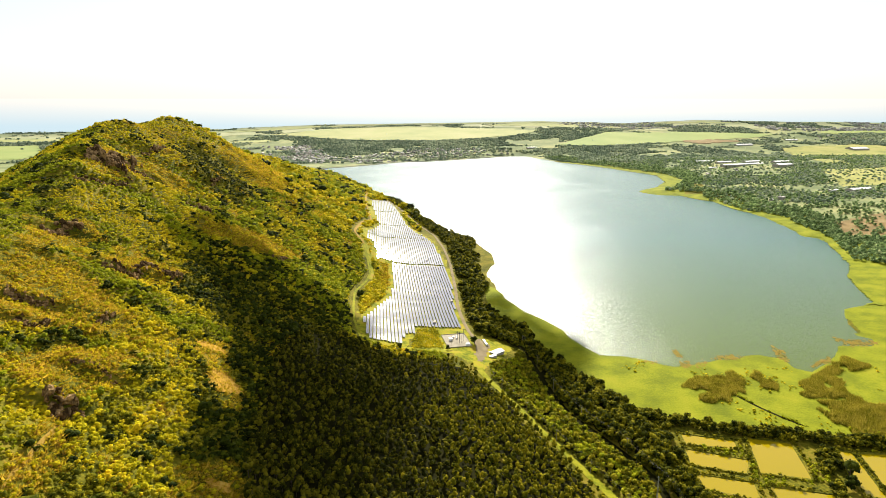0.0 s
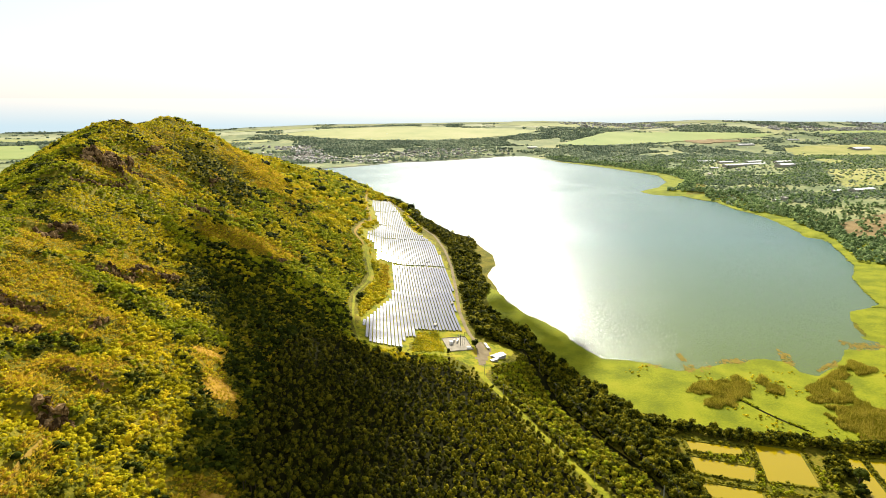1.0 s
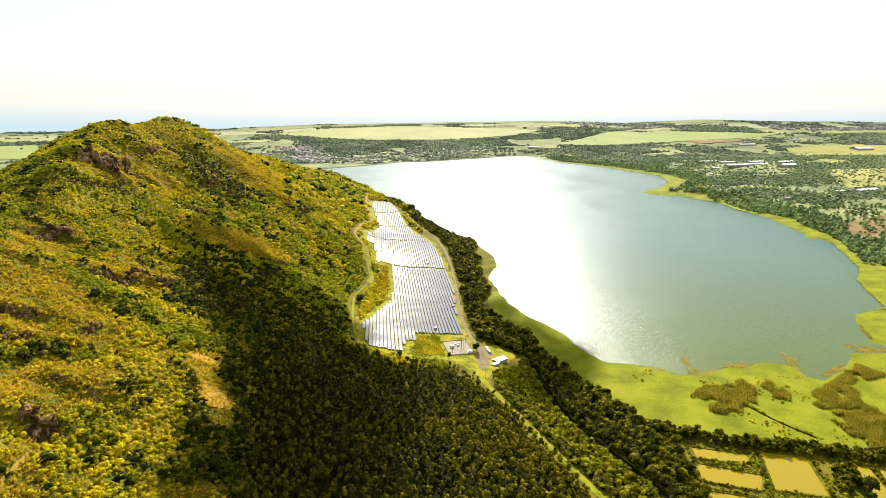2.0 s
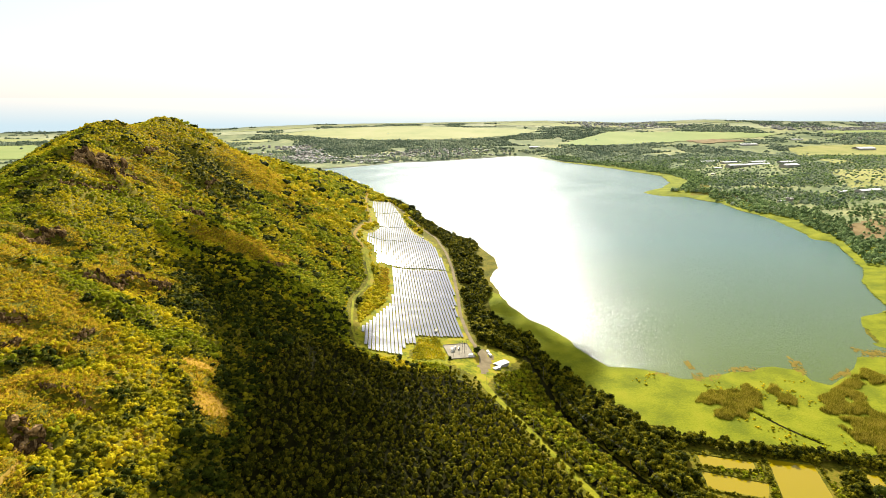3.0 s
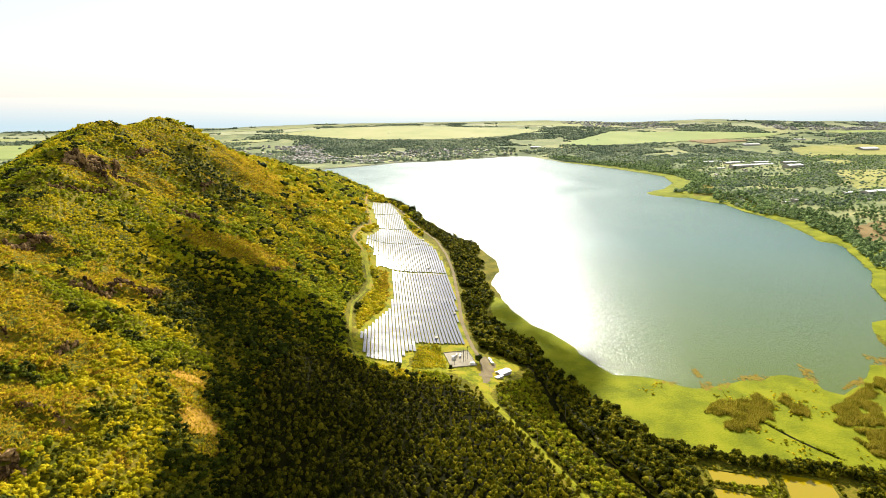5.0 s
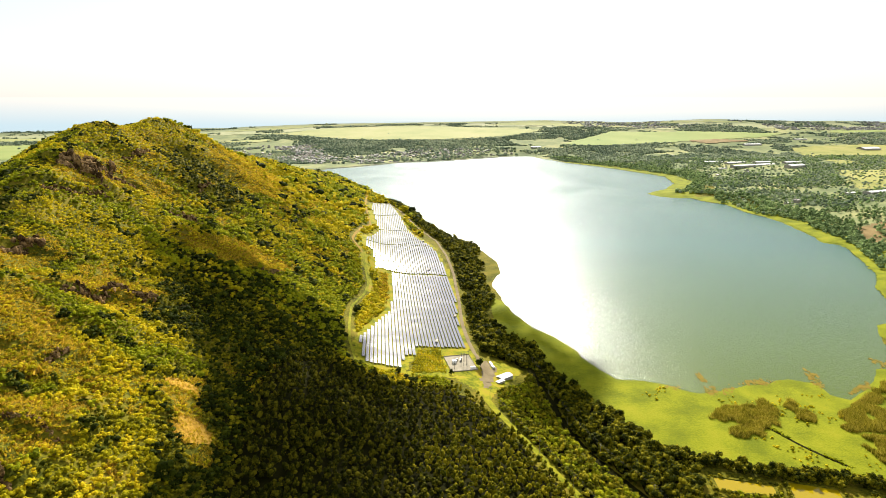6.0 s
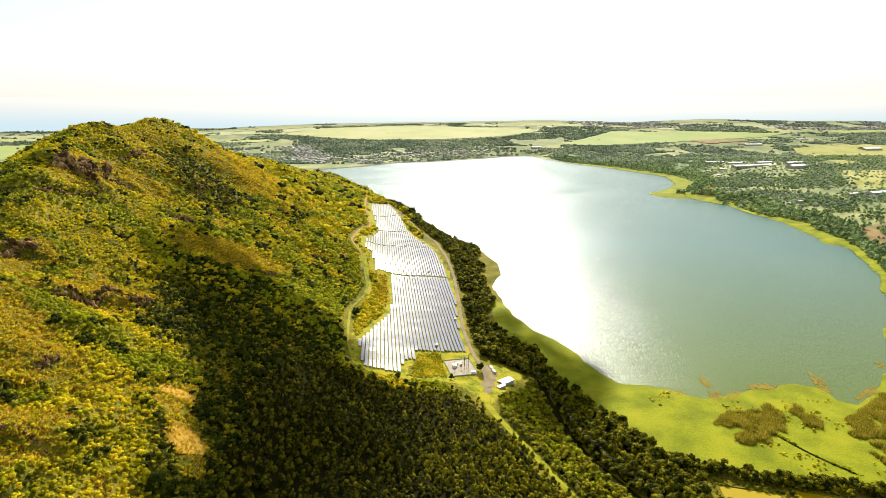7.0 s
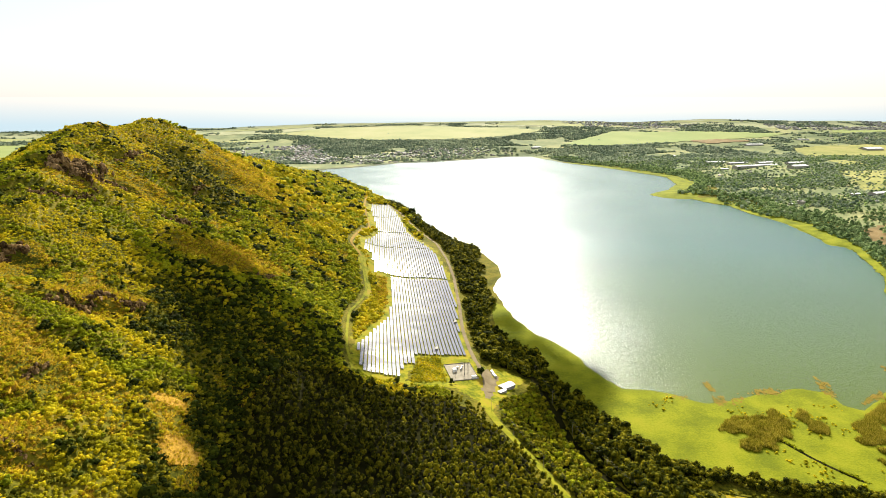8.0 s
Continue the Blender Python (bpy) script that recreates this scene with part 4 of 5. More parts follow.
# ---- vegetation ----
def dot_crown(r):
    """A far tree's crown: an uneven low dome."""
    low = [(0.42 * math.cos(a), 0.42 * math.sin(a), 0) for a in np.arange(5) * 1.2566]
    ring = [(0.55 * math.cos(a) * r.uniform(0.75, 1.25), 0.55 * math.sin(a) * r.uniform(0.75, 1.25), r.uniform(0.38, 0.6)) for a in np.arange(5) * 1.2566]
    v = np.array(low + ring + [(r.uniform(-0.2, 0.2), r.uniform(-0.2, 0.2), 0.8)])
    return v, np.array([(k + 5, (k + 1) % 5 + 5, 10) for k in range(5)] + [(k, (k + 1) % 5, k + 5) for k in range(5)] + [((k + 1) % 5, (k + 1) % 5 + 5, k + 5) for k in range(5)])


def shapes(count, *a, **k):
    r = np.random.default_rng(count + len(a) * 31 + int(a[0]) * 7 + int(a[1]))
    return [clump(r, *a, **k) for _ in range(count)]


BUSH_NEAR = shapes(10, 3, 24, 1.0, 0.92, leaf=0.19, lobe=0.62)
BUSH_FAR = shapes(8, 2, 6, 1.0, 0.8, leaf=0.24, lobe=0.8)
ROUND_TREE = shapes(8, 9, 46, 1.0, 0.9, low=0.10, leaf=0.13, lobe=0.50)
ROUND_NEAR = shapes(8, 15, 130, 1.0, 0.95, low=0.10, leaf=0.11, lobe=0.38)
ROUND_FAR = shapes(8, 2, 3, 1.0, 0.9, low=0.0, leaf=0.3, lobe=0.75)
DOT_TREE = [dot_crown(np.random.default_rng(60 + k)) for k in range(10)]
SPIRE = shapes(8, 5, 34, 0.8, 1.4, low=0.2, leaf=0.17, lobe=0.55, pointed=0.6)
GRASS = [tuft(np.random.default_rng(k), 9, 1.0, 0.8) for k in range(6)]
TUSSOCK = [tuft(np.random.default_rng(20 + k), 20, 1.4, 0.34, 0.09) for k in range(8)]
REEDS = [tuft(np.random.default_rng(40 + k), 26, 1.1, 1.0, 0.055) for k in range(6)]


def thin(x, y, chance):
    return rng.random(len(x)) < chance


def near_line(x, y, line, d):
    return edge_distance(x, y, line, False)[0] < d


M_SCAR = material("scar_grass", [(0.205, 0.113, 0.0149), (0.353, 0.2, 0.026), (0.428, 0.269, 0.0446)], 0.2, 6, 0.95, spec=0.03, bump=0.6, bump_scale=0.7, fine=0.5, fine_scale=1.0)
SCARS = [(-158, 405, 13, 15), (-120, 292, 9, 6), (-182, 452, 14, 8)]
SOLAR_SIDE = [(-90, 660), (-100, 760), (-74, 860), (-76, 990), (-88, 1050), (-112, 1040), (-138, 1110), (-150, 1200), (-140, 1370), (-180, 1620), (-215, 1700), (-180, 1440), (-168, 1280), (-165, 1110), (-130, 1010), (-120, 930), (-132, 860), (-124, 790), (-112, 700)]


def hill_ok(x, y):
    h = hill(x, y)
    ok = in_view(x, y) & (to_shore(x, y) > 12) & (x < 40) & ~inside(x, y, PLANTATION) & ~inside(x, y, SOLAR) & ~inside(x, y, YARD) & ~inside(x, y, COPPICE)
    for line, d in ((HILL_TRACK, 7.5), (ROAD_LAKE, 7), (TRACK, 5)):
        ok &= ~near_line(x, y, line, d)
    for tall_, line in CRAGS:
        ok &= ~near_line(x, y, line, min(tall_, 12) * 0.25)
    for cx_, cy_, w_, d_ in SCARS:
        ok &= (np.hypot((x - cx_) / w_, (y - cy_) / d_) + 0.5 * (wobble(x, y, 7, 2) - 0.5)) > 0.85
    grassy = edge_distance(x, y, SOLAR)[0] < 9
    return ok & ~grassy & ((h > 3) | (x < -60))


def within(x, y, plans, soft):
    """1 well inside any of the outlines, 0 outside, with a ragged edge."""
    most = np.zeros(len(x))
    for plan in plans:
        d, ins = edge_distance(x, y, plan)
        d = np.where(ins, -d, d) + soft * 2.4 * (wobble(x + 900, y, soft * 1.4, 3) - 0.5)
        most = np.maximum(most, smooth(soft, -soft * 0.6, d))
    return most


# scrub on the hill: darker bushes painting the cloud shade, dark thicket in the upper gully, green and yellow-green
# bushes, dry grass between stones
for lo, hi, gap, kind in (((-420, 150), (40, 660), 3.3, BUSH_NEAR), ((-700, 660), (-40, 1150), 4.1, BUSH_FAR), ((-900, 1150), (-40, 2300), 8.8, BUSH_FAR), ((-700, 380), (-420, 660), 5.0, BUSH_FAR)):
    x, y = scatter(lo, hi, gap)
    ok = hill_ok(x, y)
    x, y = x[ok], y[ok]
    n = len(x)
    dice, dice2 = rng.random(n), rng.random(n)
    dry = np.maximum(within(x, y, DRY_SLOPES, 9), 0.55 * smooth(0.57, 0.70, wobble(x + 70, y, 34, 3) + 0.06 * smooth(700, 1000, y)))
    # first outline paints the cloud's shade with darker bushes, second is the gully
    shade_gully = np.maximum(within(x, y, SHADE_AND_GULLY[:1], 34) * (1 - 0.55 * smooth(560, 720, y)), 0.7 * within(x, y, SHADE_AND_GULLY[1:], 30))
    flank = within(x, y, [[(-560, 700), (-560, 850), (-425, 690), (-380, 560), (-345, 470), (-420, 470)]], 12)
    lush = wobble(x, y, 48, 3)
    spots = wobble(x + 3000, y, 11, 2)
    pale_strip = inside(x, y, SOLAR_SIDE)
    size = gap * (1.24 if kind is BUSH_NEAR else 1.32) * rng.uniform(0.7, 1.3, n) * np.where(rng.random(n) < 0.025, 1.7, 1.0) * (1 - 0.3 * smooth(120, 230, hill(x, y))) * (0.75 + 0.5 * wobble(x + 500, y, 14, 2))
    fleck = 0.5 * (wobble(x + 70, y + 400, 8, 2) - 0.5)
    arid = dry + fleck + 0.25 * (dice2 - 0.5) > 0.58
    dark = ~arid & ((spots > 0.735 - 0.10 * flank) | (dice < 0.45 * shade_gully)) & ~(pale_strip & (dice2 < 0.8))
    olive = ~dark & ~arid & ((shade_gully + fleck > 0.5) | ((x > -200) & (y < 480) & (lush + fleck > 0.52)))
    midd = ~dark & ~arid & ~olive & (lush + 0.25 * flank + 0.5 * fleck + 0.06 * (dice2 - 0.5) > 0.52 + 0.06 * smooth(600, 850, y)) & ~pale_strip
    midd |= ~dark & ~arid & ~olive & (y > 700) & (y < 930) & (x > -240) & (dice2 < 0.8) & ~pale_strip
    light = ~dark & ~arid & ~olive & ~midd
    spread("dark_scrub", kind, x[dark], y[dark], size[dark] * 1.35, M_LEAF_DARK, "dense dark green thicket on the hillside, in part colouring in cloud shade", "scrub")
    spread("olive_scrub", kind, x[olive], y[olive], size[olive] * 1.05, M_LEAF_WOOD, "olive-green bushes on the hillside, in part colouring in cloud shade", "scrub")
    spread("green_scrub", kind, x[midd], y[midd], size[midd] * 1.05, M_LEAF, "green bushes on the hillside", "scrub")
    spread("pale_scrub", kind, x[light], y[light], size[light], M_LEAF_LIGHT, "yellow-green low bushes on the hillside", "scrub")
    low = arid & (dice < 0.6)
    spread("dry_scrub", kind, x[low], y[low], size[low] * rng.uniform(0.45, 0.9, low.sum()), M_LEAF_LIGHT, "low yellow-green bushes on stony slopes", "scrub")
    spread("tussocks", TUSSOCK, x[arid], y[arid], size[arid] * rng.uniform(0.7, 1.2, arid.sum()), M_TUFT, "golden dry grass tussocks on stony slopes", "grass", sink=0.05)
    spread("tussocks", TUSSOCK, x[arid] + 0.5 * gap, y[arid] + 0.45 * gap, size[arid] * rng.uniform(0.5, 1.0, arid.sum()), M_TUFT, "golden dry grass tussocks on stony slopes", "grass", sink=0.05)
    few = arid & (dice < 0.5)
    spread("dry_grass", GRASS, x[few] + 1.2, y[few] - 1.0, size[few] * 0.5, M_SCAR, "dry brown grass tufts between stones", "grass", sink=0.0)

# plantation: the nearest trees stand singly, the rest is one wood


def tapered(bm, a, b, ra, rb, sides=6):
    a, b = Vector(a), Vector(b)
    turn = (b - a).to_track_quat("Z", "Y").to_matrix()
    rings = []
    for c, r in ((a, ra), (b, rb)):
        rings.append([bm.verts.new(c + turn @ Vector((r * math.cos(2 * math.pi * k / sides), r * math.sin(2 * math.pi * k / sides), 0))) for k in range(sides)])
    for k in range(sides):
        bm.faces.new((rings[0][k], rings[0][(k + 1) % sides], rings[1][(k + 1) % sides], rings[1][k]))
    bm.faces.new(rings[1])


def tree(shape, scale, mat, label, category, group=""):
    ob = tagged(new("tree"), label, category, group)
    bm = bmesh.new()
    top = shape[0][:, 2].max() * scale
    r = scale * 0.03
    tapered(bm, (0, 0, -0.8), (0.02 * scale, 0, top * 0.4), r * 1.3, r * 0.9)
    tapered(bm, (0.02 * scale, 0, top * 0.4), (0, 0.02 * scale, top * 0.85), r * 0.9, r * 0.25)
    for a in (0.3, 2.4, 4.4):
        tapered(bm, (0, 0, top * 0.3), (math.cos(a) * scale * 0.25, math.sin(a) * scale * 0.25, top * 0.6), r * 0.6, r * 0.2, 5)
    part("trunk", bm, M_BARK, ob, "grey-brown trunk with limbs")
    crown = new("crown", tri_mesh("crown", shape[0] * scale, shape[1], mat, True))
    crown.parent = ob
    return ob


px_, py_ = scatter((-160, 225), (180, 660), 5.4, 0.85)
ok = inside(px_, py_, PLANTATION) & in_view(px_, py_) & ~near_line(px_, py_, TRACK, 8.5)
px_, py_ = px_[ok], py_[ok]
near = np.zeros(len(px_), bool)
near[np.argsort(np.where((py_ > 290) & (np.abs(px_) < 120), py_, 9999))[:270]] = True
sample = [tree(SPIRE[k], 7.6, M_LEAF_WOOD if k % 2 else M_PLANTATION_SHADE, "slender olive-green tree in a dense stand" if k % 2 else "slender dark green plantation tree in a dense stand, cloud shade in its colour", "tree", "plantation trees") for k in range(8)]
placed = set()
for x, y, z in zip(px_[near], py_[near], height(px_[near], py_[near])):
    k, s = int(rng.integers(0, 4)) * 2, float(rng.uniform(0.75, 1.25))
    # shade-darkened copy on the left, olive copy for the sunlit right
    k += int(x + rng.normal(0, 25) > -15)
    m = pose(x, y, z, rng.uniform(-3, 3), rng.uniform(-3, 3), rng.uniform(0, 360))
    ob = copy_thing(sample[k], m) if k in placed else sample[k]
    placed.add(k)
    ob.matrix_basis = m @ Matrix.Diagonal((s, s, s * float(rng.uniform(0.85, 1.2)), 1))
rest = ~near
size = 7.2 * rng.uniform(0.7, 1.3, len(px_)) * (0.85 + 0.4 * wobble(px_, py_, 60, 2))
# leaf colour changes along the cloud's edge: darkened left, olive where sunlit
olive = rest & (px_ + 110 * (wobble(px_, py_, 60, 3) - 0.5) + rng.normal(0, 16, len(px_)) > np.interp(py_, [230, 420, 640], [-22, -5, -25]))
rest &= ~olive
spread("plantation", SPIRE, px_[rest], py_[rest], size[rest], M_PLANTATION_SHADE, "dense dark plantation wood of slender trees, cloud shade in its colour", "wood", 0.25, 0.05)
spread("olive_wood", SPIRE, px_[olive], py_[olive], size[olive] * 0.92, M_LEAF_WOOD, "dense wood of olive-green slender trees", "wood", 0.25, 0.05)

# scrub that closes the ground below the start of the flight
x, y = scatter((-230, -120), (230, 235), 11.0)
ok = ~in_view(x, y, 20) | (y < 225)
core = ok & (np.abs(x) < 110) & (y > -30) & (y < 125)
spread("near_scrub", ROUND_TREE, x[core], y[core], 12 * rng.uniform(0.6, 1.3, core.sum()), M_LEAF_WOOD, "dense olive-green scrub below the hill", "scrub")
ok &= ~core
spread("near_scrub", BUSH_FAR, x[ok], y[ok], 12 * rng.uniform(0.6, 1.3, ok.sum()), M_LEAF_WOOD, "dense olive-green scrub at the foot of the hill", "scrub")

# coppice between track and canal, lakeside wood
x, y = scatter((40, 225), (200, 700), 3.9)
ok = inside(x, y, COPPICE) & in_view(x, y) & ~near_line(x, y, TRACK, 6.5) & ~near_line(x, y, CANAL, 2.8)
x, y = x[ok], y[ok]
pale = rng.random(len(x)) < 0.4
spread("coppice", BUSH_NEAR, x[~pale], y[~pale], 6.2 * rng.uniform(0.75, 1.3, (~pale).sum()), M_LEAF_WOOD, "dense even coppice with olive-green crowns", "wood", 0.3, 0.0)
spread("young_coppice", BUSH_NEAR, x[pale], y[pale], 5.8 * rng.uniform(0.75, 1.3, pale.sum()), M_LEAF, "brighter green young crowns in the coppice", "wood", 0.3, 0.0)
x, y = scatter((30, 235), (230, 800), 6.2)
ok = inside(x, y, LAKE_WOOD) & in_view(x, y) & ~near_line(x, y, CANAL, 3.6)
x, y = x[ok], y[ok]
spread("lakeside_wood", ROUND_NEAR, x, y, 10.5 * rng.uniform(0.7, 1.35, len(x)), M_LEAF_LAKE, "dark broadleaf trees along the shore", "wood", 0.25, 0.05)
x, y = scatter((-320, 745), (130, 2250), 7.0)
sd = to_shore(x, y)
least = np.interp(y, [745, 900, 960, 1080, 1120, 1230, 1290, 2250], [48, 42, 16, 14, 36, 36, 8, 4])
road_x = np.interp(y, [q[1] for q in ROAD_LAKE], [q[0] for q in ROAD_LAKE])
ok = (sd > least + 8 * (wobble(x, y, 30) - 0.5)) & (x > road_x + 9) & (sd < 170) & (wobble(x, y, 40, 2) > 0.3)
x, y = x[ok], y[ok]
spread("shore_wood", ROUND_TREE, x, y, 11.0 * rng.uniform(0.65, 1.35, len(x)), M_LEAF_LAKE, "dark broadleaf trees between solar park and lake", "wood", 0.25, 0.05)

x, y = scatter((-40, 640), (0, 740), 2.6)
ok = inside(x + 8 * (wobble(x, y, 9, 2) - 0.5), y + 8 * (wobble(x + 60, y, 9, 2) - 0.5), [(-36, 658), (-31, 726), (-8, 738), (-4, 716), (3, 668)])
spread("yard_scrub", BUSH_NEAR, x[ok], y[ok], rng.uniform(2.0, 3.8, ok.sum()), M_LEAF_LIGHT, "yellow-green bushes beside the substation", "bushes")

# hedges on the dikes, tree belt behind the marsh
bx_, by_ = [], []
for plan in POND_PLANS:
    for (ax, ay), (cx_, cy_) in zip(plan, plan[1:] + plan[:1]):
        n = int(math.hypot(cx_ - ax, cy_ - ay) / 1.6)
        for i in range(n):
            if rng.random() < 0.75:
                mx, my = sum(q[0] for q in plan) / 4, sum(q[1] for q in plan) / 4
                q = Vector((ax + (cx_ - ax) * i / n - mx, ay + (cy_ - ay) * i / n - my))
                q = q * (1 + float(rng.uniform(2.0, 4.5)) / q.length)
                bx_.append(q.x + mx)
                by_.append(q.y + my)
bx_, by_ = np.array(bx_), np.array(by_)
clear = np.ones(len(bx_), bool)
for plan in POND_PLANS:
    clear &= ~inside(bx_, by_, plan)
bx_, by_ = bx_[clear], by_[clear]
spread("dike_bushes", BUSH_NEAR, bx_, by_, rng.uniform(1.8, 4.6, len(bx_)), M_LEAF_WOOD, "low green bushes along the pond dikes", "bushes")
x, y = scatter((180, 360), (560, 560), 4.2)
BELT = [(185, 545), (222, 528), (270, 512), (323, 503), (398, 484), (520, 460)]
ok = near_line(x, y, BELT, 6.5) | (near_line(x, y, [(322, 500), (330, 470), (318, 430), (312, 390)], 9) & (wobble(x, y, 20, 2) > 0.4))
x, y = x[ok], y[ok]
spread("tree_belt", ROUND_NEAR, x, y, 8.0 * rng.uniform(0.7, 1.4, len(x)), M_LEAF_LAKE, "dark hedge of trees behind the marsh", "hedge", 0.2, 0.05)
x, y = scatter((180, 360), (420, 520), 5.0)
ok = ~near_line(x, y, BELT, 8) & (wobble(x, y, 22, 2) > 0.52)
for plan in POND_PLANS:
    ok &= ~inside(x, y, plan) & (edge_distance(x, y, plan)[0] > 2)
spread("rough_bushes", BUSH_NEAR, x[ok], y[ok], 4 * rng.uniform(0.6, 1.4, ok.sum()), M_LEAF, "bushes on rough ground between ponds", "bushes")
for tx, ty, ts in ((331, 440, 17), (324, 426, 13), (38, 690, 11), (6, 666, 7), (-50, 648, 9), (-118, 838, 13)):
    t_ = tree(ROUND_NEAR[int(ts) % 8], ts, M_LEAF_DARK, "solitary dark round-crowned tree", "tree")
    t_.location = (tx, ty, float(height(tx, ty)))

x, y = scatter((290, 515), (350, 610), 2.4)
ok = near_line(x, y, [(302, 602), (308, 588), (320, 560), (330, 543), (344, 524)], 2.4) & (wobble(x, y, 10, 2) > 0.4)
spread("ditch_bushes", BUSH_FAR, x[ok], y[ok], rng.uniform(1.6, 3.4, ok.sum()), M_LEAF, "low bushes along a drainage ditch", "bushes")

# reeds and floating weed in the marsh
REED_BEDS = [[(260, 606), (285, 629), (331, 641), (321, 586), (311, 596), (289, 569), (272, 576)], [(358, 646), (360, 629), (362, 610), (352, 600), (338, 606)], [(452, 659), (488, 685), (495, 659), (484, 649), (452, 649)],
             [(376, 586), (418, 641), (445, 659), (475, 664), (442, 634), (428, 592), (445, 550), (410, 492), (382, 506), (378, 528), (374, 550)]]
x, y = scatter((255, 480), (500, 690), 1.75)
ok = np.zeros(len(x), bool)
for bed in REED_BEDS:
    wx, wy = x + 16 * (wobble(x, y, 14, 2) - 0.5), y + 16 * (wobble(x + 400, y, 14, 2) - 0.5)
    ok |= inside(wx, wy, bed)
ok &= (wobble(x, y, 16, 2) > 0.30) & (to_shore(x, y) > 2)
spread("reeds", REEDS, x[ok], y[ok], (rng.uniform(2.6, 4.6, len(x)) * (0.6 + 0.9 * wobble(x, y, 12, 2)))[ok], M_REED, "brown-green reed beds in the marsh", "reeds", sink=0.0)
x, y = rng.uniform(190, 520, 2200), rng.uniform(490, 700, 2200)
ok = inside(x, y, MARSH) & (wobble(x, y, 26, 3) > 0.66) & (to_shore(x, y) > 6)
spread("marsh_bushes", BUSH_FAR, x[ok], y[ok], rng.uniform(1.5, 3.5, ok.sum()), M_LEAF_LIGHT, "scattered low bushes in the marsh", "bushes")
M_WEED = material("floating_weed", [(0.1054, 0.1116, 0.00744), (0.186, 0.1178, 0.0124), (0.1612, 0.1426, 0.00868)], 0.12, 5, 0.9, fine=0.3, fine_scale=0.6)


def weed(plan):
    """A raft of overlapping ragged pads of weed."""
    bm = bmesh.new()
    p = np.array(plan, float)
    c = p.mean(0)
    for k in range(70):
        w = rng.dirichlet(np.full(len(p), 0.7))
        q = c + (w @ p - c) * 1.1
        r_ = float(rng.uniform(0.5, 1.9))
        turn_, n_ = rng.uniform(0, 6.3), 9
        edge = []
        for i in range(n_):
            a_ = turn_ + 2 * math.pi * i / n_
            e_ = r_ * float(rng.uniform(0.6, 1.25))
            edge.append((q[0] + math.cos(a_) * e_, q[1] + math.sin(a_) * e_ * 2.0))
        z_ = 0.05 + 0.004 * k
        top = [bm.verts.new((x_, y_, z_)) for x_, y_ in edge]
        low_ = [bm.verts.new((x_, y_, -0.2)) for x_, y_ in edge]
        bm.faces.new(top)
        for i in range(n_):
            bm.faces.new((low_[i], low_[(i + 1) % n_], top[(i + 1) % n_], top[i]))
    tagged(part("floating_weed", bm, M_WEED), "orange-green raft of floating weed", "water weed", kind="stuff")


for plan in ([(290, 712), (290, 689), (285, 689), (285, 706)], [(282, 680), (294, 676), (286, 648), (273, 644)], [(291, 664), (314, 688), (316, 640), (303, 637), (289, 640)], [(417, 728), (425, 710), (414, 672), (402, 663), (406, 701)],
             [(505, 753), (561, 741), (551, 724), (515, 732)], [(232, 679), (257, 678), (251, 665), (233, 669)], [(509, 728), (517, 713), (565, 735), (537, 743)], [(318, 682), (345, 695), (372, 690), (350, 680)], [(430, 660), (445, 672), (470, 690), (460, 672)]):
    weed(plan)

# east shore woods, scattered trees and far woods
x, y = scatter((560, 900), (2300, 3400), 8.6)
sd = to_shore(x, y)
wood = np.where(sd < 110, 0.97, 0.74) + np.where(sd < 110, 1.0, 3.0) * (wobble(x, y, 90, 3) - 0.5)
wood = np.where(inside(x, y, [(1503, 2443), (1800, 2327), (1600, 1929), (1251, 1931)]) | inside(x, y, [(960, 1485), (1150, 1560), (1300, 1450), (990, 1284), (900, 1330)]), 0.16, wood)
wood = np.where(inside(x, y, [(1090, 2480), (1290, 2950), (1480, 2750), (1450, 2450)]), 0.15, wood)
ok = (sd > np.interp(y, [900, 1200, 1500, 1900, 2000, 2350, 2600], [10, 8, 8, 6, 60, 60, 30])) & in_view(x, y) & (rng.random(len(x)) < wood) & ~inside(x, y, EAST_STRIP) & ~inside(x, y, MARSH)
x, y = x[ok], y[ok]
size = np.where(to_shore(x, y) < 130, 11, 9) * rng.uniform(0.55, 1.4, len(x))
half = rng.random(len(x)) < np.where(to_shore(x, y) < 130, 0.9, 0.35)
close = (y < 1700)
spread("east_wood", ROUND_FAR, x[half & ~close], y[half & ~close], size[half & ~close], M_LEAF_SHORE, "dark woods on the far shore", "wood", 0.3, 0.05)
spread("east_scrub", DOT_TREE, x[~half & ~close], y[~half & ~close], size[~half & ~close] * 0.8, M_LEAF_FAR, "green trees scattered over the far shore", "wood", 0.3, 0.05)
spread("east_shore_trees", ROUND_TREE, x[close], y[close], size[close], M_LEAF_SHORE, "mixed green trees above the east shore", "wood", 0.3, 0.05)

x, y = scatter((-3400, 3080), (3600, 4860), 13.5)
sd = to_shore(x, y)
open_ = np.zeros(len(x), bool)
for called, plan, lift, mat, label, step in FIELDS:
    open_ |= inside(x, y, plan) & (edge_distance(x, y, plan)[0] > 10)
built = np.zeros(len(x), bool)
for plan, gap in VILLAGES:
    built |= inside(x, y, plan)
ok = (sd > 30) & in_view(x, y) & ~(open_ & (rng.random(len(x)) < 0.9988)) & ~(built & (rng.random(len(x)) < 0.55)) & (wobble(x, y, 260, 3) + 0.55 * (wobble(x, y * 1.8, 70, 2) - 0.5) > 0.42) & ((y < 4450) | (wobble(x + 99, y * 2.5, 170, 2) > np.where(x > 1000, 0.40, 0.55)))
